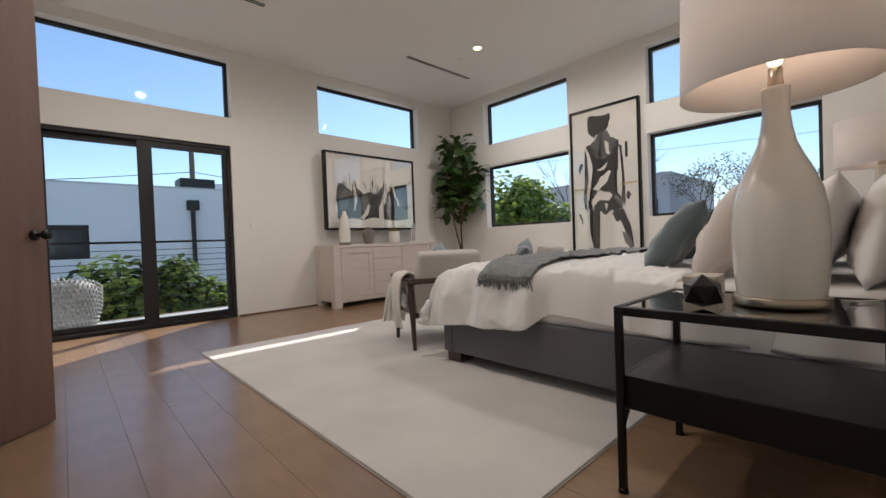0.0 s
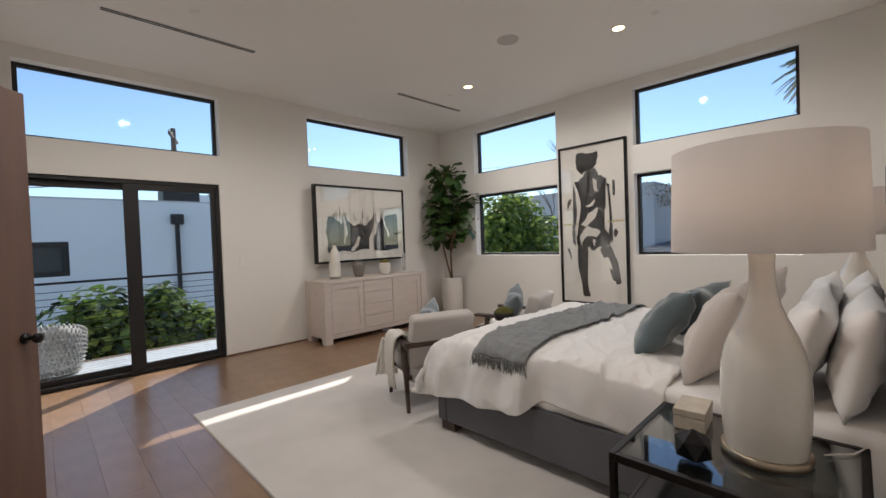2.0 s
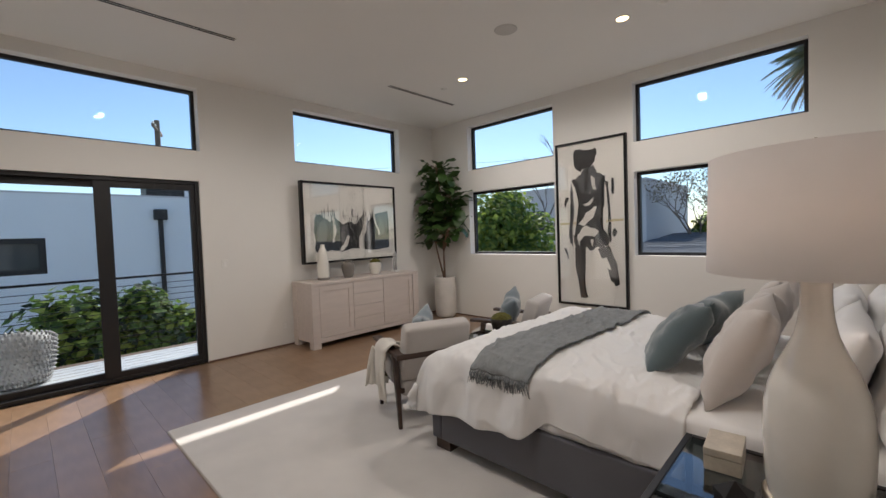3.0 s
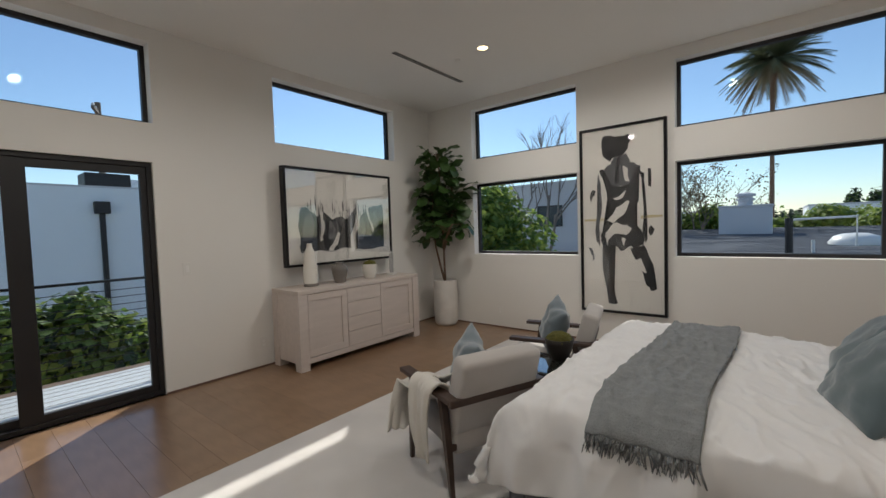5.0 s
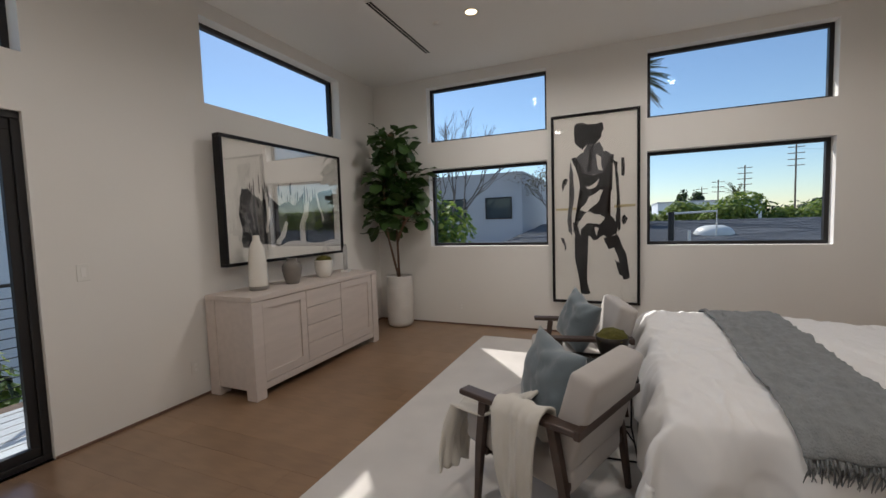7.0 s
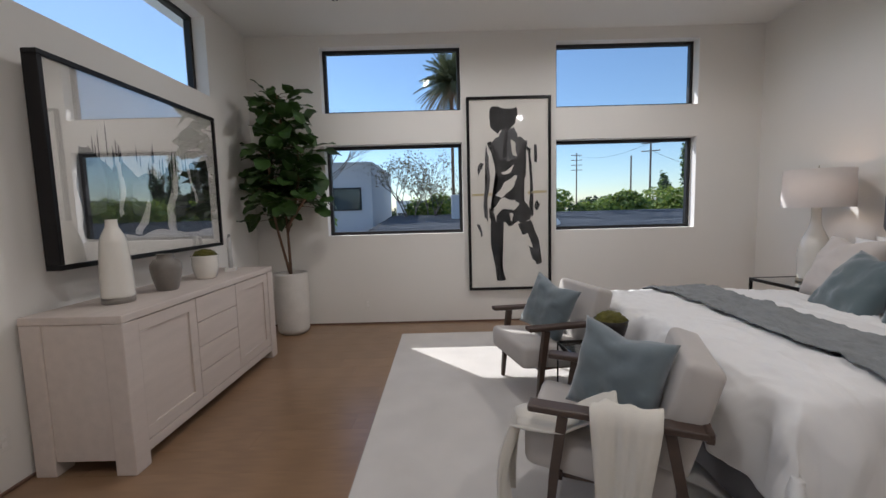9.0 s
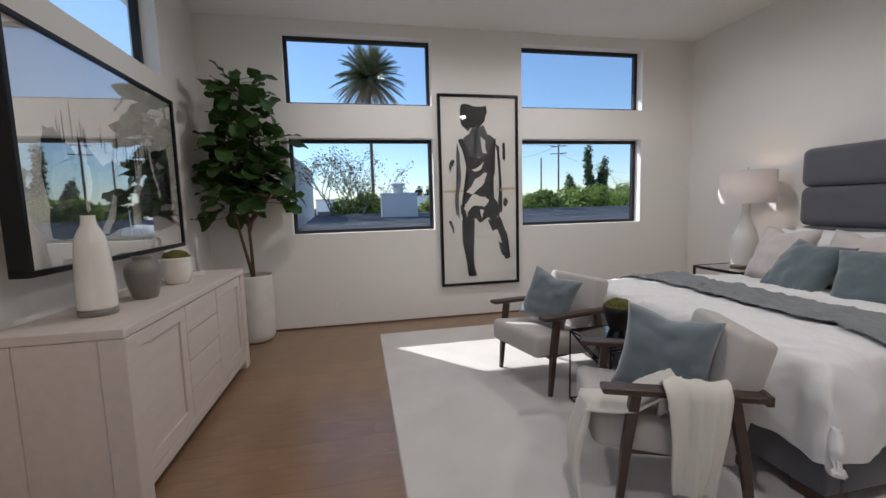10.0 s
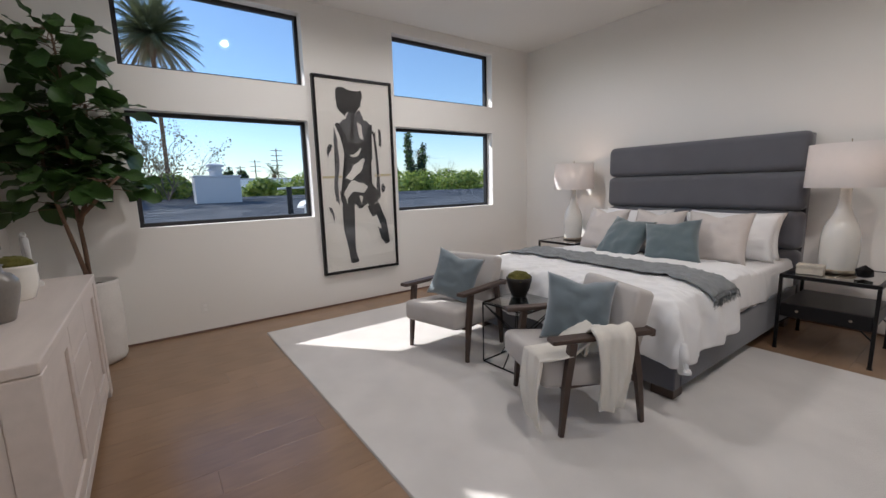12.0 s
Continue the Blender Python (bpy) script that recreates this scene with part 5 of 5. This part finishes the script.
bare_tree(50, -31, 5.5, 0.8, 8, "pale bare tree beside distant houses")


def palm(x, y, crown, r, seed, big=True, label="tall date palm with a dense round crown of fronds"):
    rn = random.Random(seed)
    t = thing("palm_tree", pose(x, y, -3.4), label, "tree", "palm trees")
    hgt = crown + 3.4
    tw = r * 0.045
    part("trunk", tube([(0, 0, 0), (0.1, 0, hgt * 0.5), (0, 0, hgt - r * 0.55), (0, 0, hgt - r * 0.2), (0, 0, hgt + 0.1)], [tw * 1.1, tw * 0.95, tw, tw * 2.8, tw * 1.2], 14), BARK, t)
    for k in range(230 if big else 34):
        el = rn.uniform(-0.85, 1.35) if big else rn.uniform(-0.5, 1.2)
        az = k * 2.39996
        ln = r * rn.uniform(0.85, 1.1)
        fb = bmesh.new()
        prev = None
        d0 = Vector((math.cos(az) * math.cos(el), math.sin(az) * math.cos(el), math.sin(el)))
        side = Vector((-math.sin(az), math.cos(az), 0))
        pts = [d0 * ln * s_ + Vector((0, 0, -0.34 * ln * s_ ** 2.2 * max(0.15, math.cos(el)))) for s_ in (0, 0.2, 0.4, 0.6, 0.8, 1.0)]
        tube(pts, [r * 0.012] * 5 + [r * 0.004], 4, fb)
        nl = 20 if big else 12
        for i in range(nl):
            s_ = 0.12 + 0.86 * i / nl
            j = min(4, int(s_ * 5))
            p = pts[j].lerp(pts[j + 1], s_ * 5 - j)
            dr = (pts[j + 1] - pts[j]).normalized()
            for sg in (-1, 1):
                tip = p + (side * sg * 0.8 + dr * 0.7 + Vector((0, 0, -0.3))).normalized() * r * 0.17 * (1.15 - 0.6 * s_)
                w_ = dr * r * 0.014
                fb.faces.new([fb.verts.new(q) for q in (p - w_, p + w_, tip)])
        f = part("frond", fb, DRYFROND if el < -0.35 else FROND, t)
        f.location = (0, 0, hgt)
    return t


palm(77, 1.9, 24.3, 6.5, 3)
palm(80, -14.4, 4.4, 2.6, 4, False, "small distant fan palm behind the hedge")
palm(90, -52, 9.4, 2.2, 5, False, "slim distant fan palm")
palm(92, -55, 8.6, 2.0, 6, False, "slim distant fan palm")

# ---- outside: roofs and houses to the east ----
rf = thing("neighbour_roof", pose(0, 0, 0), "low grey shingled roof of the neighbouring house", "roof")
b = bmesh.new()
vs = [b.verts.new(q) for q in ((9.0, -30, 0.18), (9.0, 6.9, 0.18), (25, 6.9, 1.11), (25, -30, 1.11))]
b.faces.new(vs)
part("deck", b, GAP, rf)
sh = bmesh.new()
rn = random.Random(3)
for k in range(54):
    x0 = 9.0 + k * 0.296
    z0 = 0.2 + (x0 - 9) * (0.93 / 16)
    y = -30 + rn.uniform(0, 1)
    while y < 6.6:
        w_ = rn.uniform(0.7, 1.4)
        e = min(y + w_ - 0.02, 6.9)
        lift = 0.02 + rn.uniform(0, 0.012)
        sh.faces.new([sh.verts.new(q) for q in ((x0, y, z0 + lift), (x0, e, z0 + lift), (x0 + 0.31, e, z0 + 0.027), (x0 + 0.31, y, z0 + 0.027))])
        sh.faces.new([sh.verts.new(q) for q in ((x0, y, z0), (x0, e, z0), (x0, e, z0 + lift), (x0, y, z0 + lift))])
        y += w_
tagged(part("shingles", sh, SHINGLE, rf), kind="stuff")
part("wall", box(9.6, 24.6, -29, 6.5, -3.4, 0.1), STUCCO2, rf)
ch = thing("chimney", pose(22.0, 2.55, 0.62), "white stucco chimney with round metal cap", "chimney")
part("stack", box(-0.5, 0.5, -0.9, 0.9, 0, 1.45, 0.03, 2), STUCCO2, ch)
part("coping", box(-0.54, 0.54, -0.94, 0.94, 1.45, 1.53, 0.015, 2), STUCCO2, ch)
part("cap", lathe([(0.26, 1.53), (0.26, 1.72), (0.34, 1.73), (0.34, 1.8), (0.26, 1.81), (0.26, 1.9), (0.36, 1.91), (0.36, 2.0), (0.18, 2.06), (0, 2.07)], 24), STUCCO2, ch, "round vent cap")
vd = thing("roof_vent", pose(17.7, -0.3, 0.69), "white domed roof skylight", "skylight")
part("dome", lathe([(0.62, 0), (0.62, 0.1), (0.5, 0.26), (0.28, 0.34), (0, 0.36)], 28), PLASTIC, vd, "", True)
vp = thing("vent_pipe", pose(15.3, 1.28, 0.54), "grey metal vent pipe on the roof", "pipe")
part("pipe", tube([(0, 0, 0), (0, 0, 1.0)], 0.09, 12), ALU, vp)
part("pipe", tube([(0, -0.5, 0), (0, -0.5, 0.4)], 0.04, 10), PLASTIC, vp)
part("cross_bar", tube([(1.5, 0.0, 0.95), (1.5, -1.5, 1.0), (1.5, -1.5, 0.15)], 0.035, 8), PLASTIC, vp)


def far_house(x, y0, y1, top, label, material, wins=3, depth=8):
    h = thing("house", pose(x, 0, -3.4), label, "house", "distant houses")
    hh = top + 3.4
    part("wall", box(0, depth, y0, y1, 0, hh, 0.02, 1), material, h)
    part("parapet", box(-0.06, depth + 0.06, y0 - 0.06, y1 + 0.06, hh, hh + 0.12), STUCCO2, h)
    for k in range(wins):
        c = y0 + (k + 0.5) * (y1 - y0) / wins
        w_ = part("window", frame_bars(c - 0.75, c + 0.75, hh - 2.4, hh - 1.2, -0.05, 0.02, 0.08, "y"), ALU, h)
        part("pane", box(-0.03, -0.02, c - 0.68, c + 0.68, hh - 2.33, hh - 1.27), DARKPANE, w_)
    return h


far_house(22.5, 7.6, 15.5, 3.9, "grey-white two-storey stucco house with dark windows", STUCCO2, 3)
far_house(44, -8.5, -0.5, 2.5, "long white flat-roofed house beyond the hedge", STUCCO, 4)
far_house(46, 5.5, 9.0, 2.4, "low white house in the distance", STUCCO, 2)
far_house(75, -46, -37, 2.6, "pale distant house among trees", STUCCO2, 3)
far_house(66, -33, -24, 1.4, "low pale distant house", STUCCO, 3)

# ---- floor planks ----
PW = 0.215
plank_meshes = {}
rn = random.Random(12)
x = XW
while x < XE - 0.01:
    w_ = min(PW, XE - x)
    y = YS - rn.uniform(0, 1.6)
    while y < YN:
        ln = rn.choice((1.5, 1.8, 2.1, 2.4))
        a, b_ = max(y, YS), min(y + ln, YN)
        if b_ - a > 0.03:
            key = (round(w_, 3), round(b_ - a, 3))
            if key not in plank_meshes:
                plank_meshes[key] = finish("plank", box(0.0004, w_ - 0.0004, 0.0004, b_ - a - 0.0004, -0.015, 0, 0.0008, 1), PLANK)
            pk = new("plank", plank_meshes[key])
            pk.location = (x, a, 0)
            pk.parent = floor
        y += ln
    x += PW
structure("threshold", box(-0.08, 1.79, YN, YN + 0.04, -0.015, 0.0), ALU, "dark metal threshold under the sliding door", "threshold")
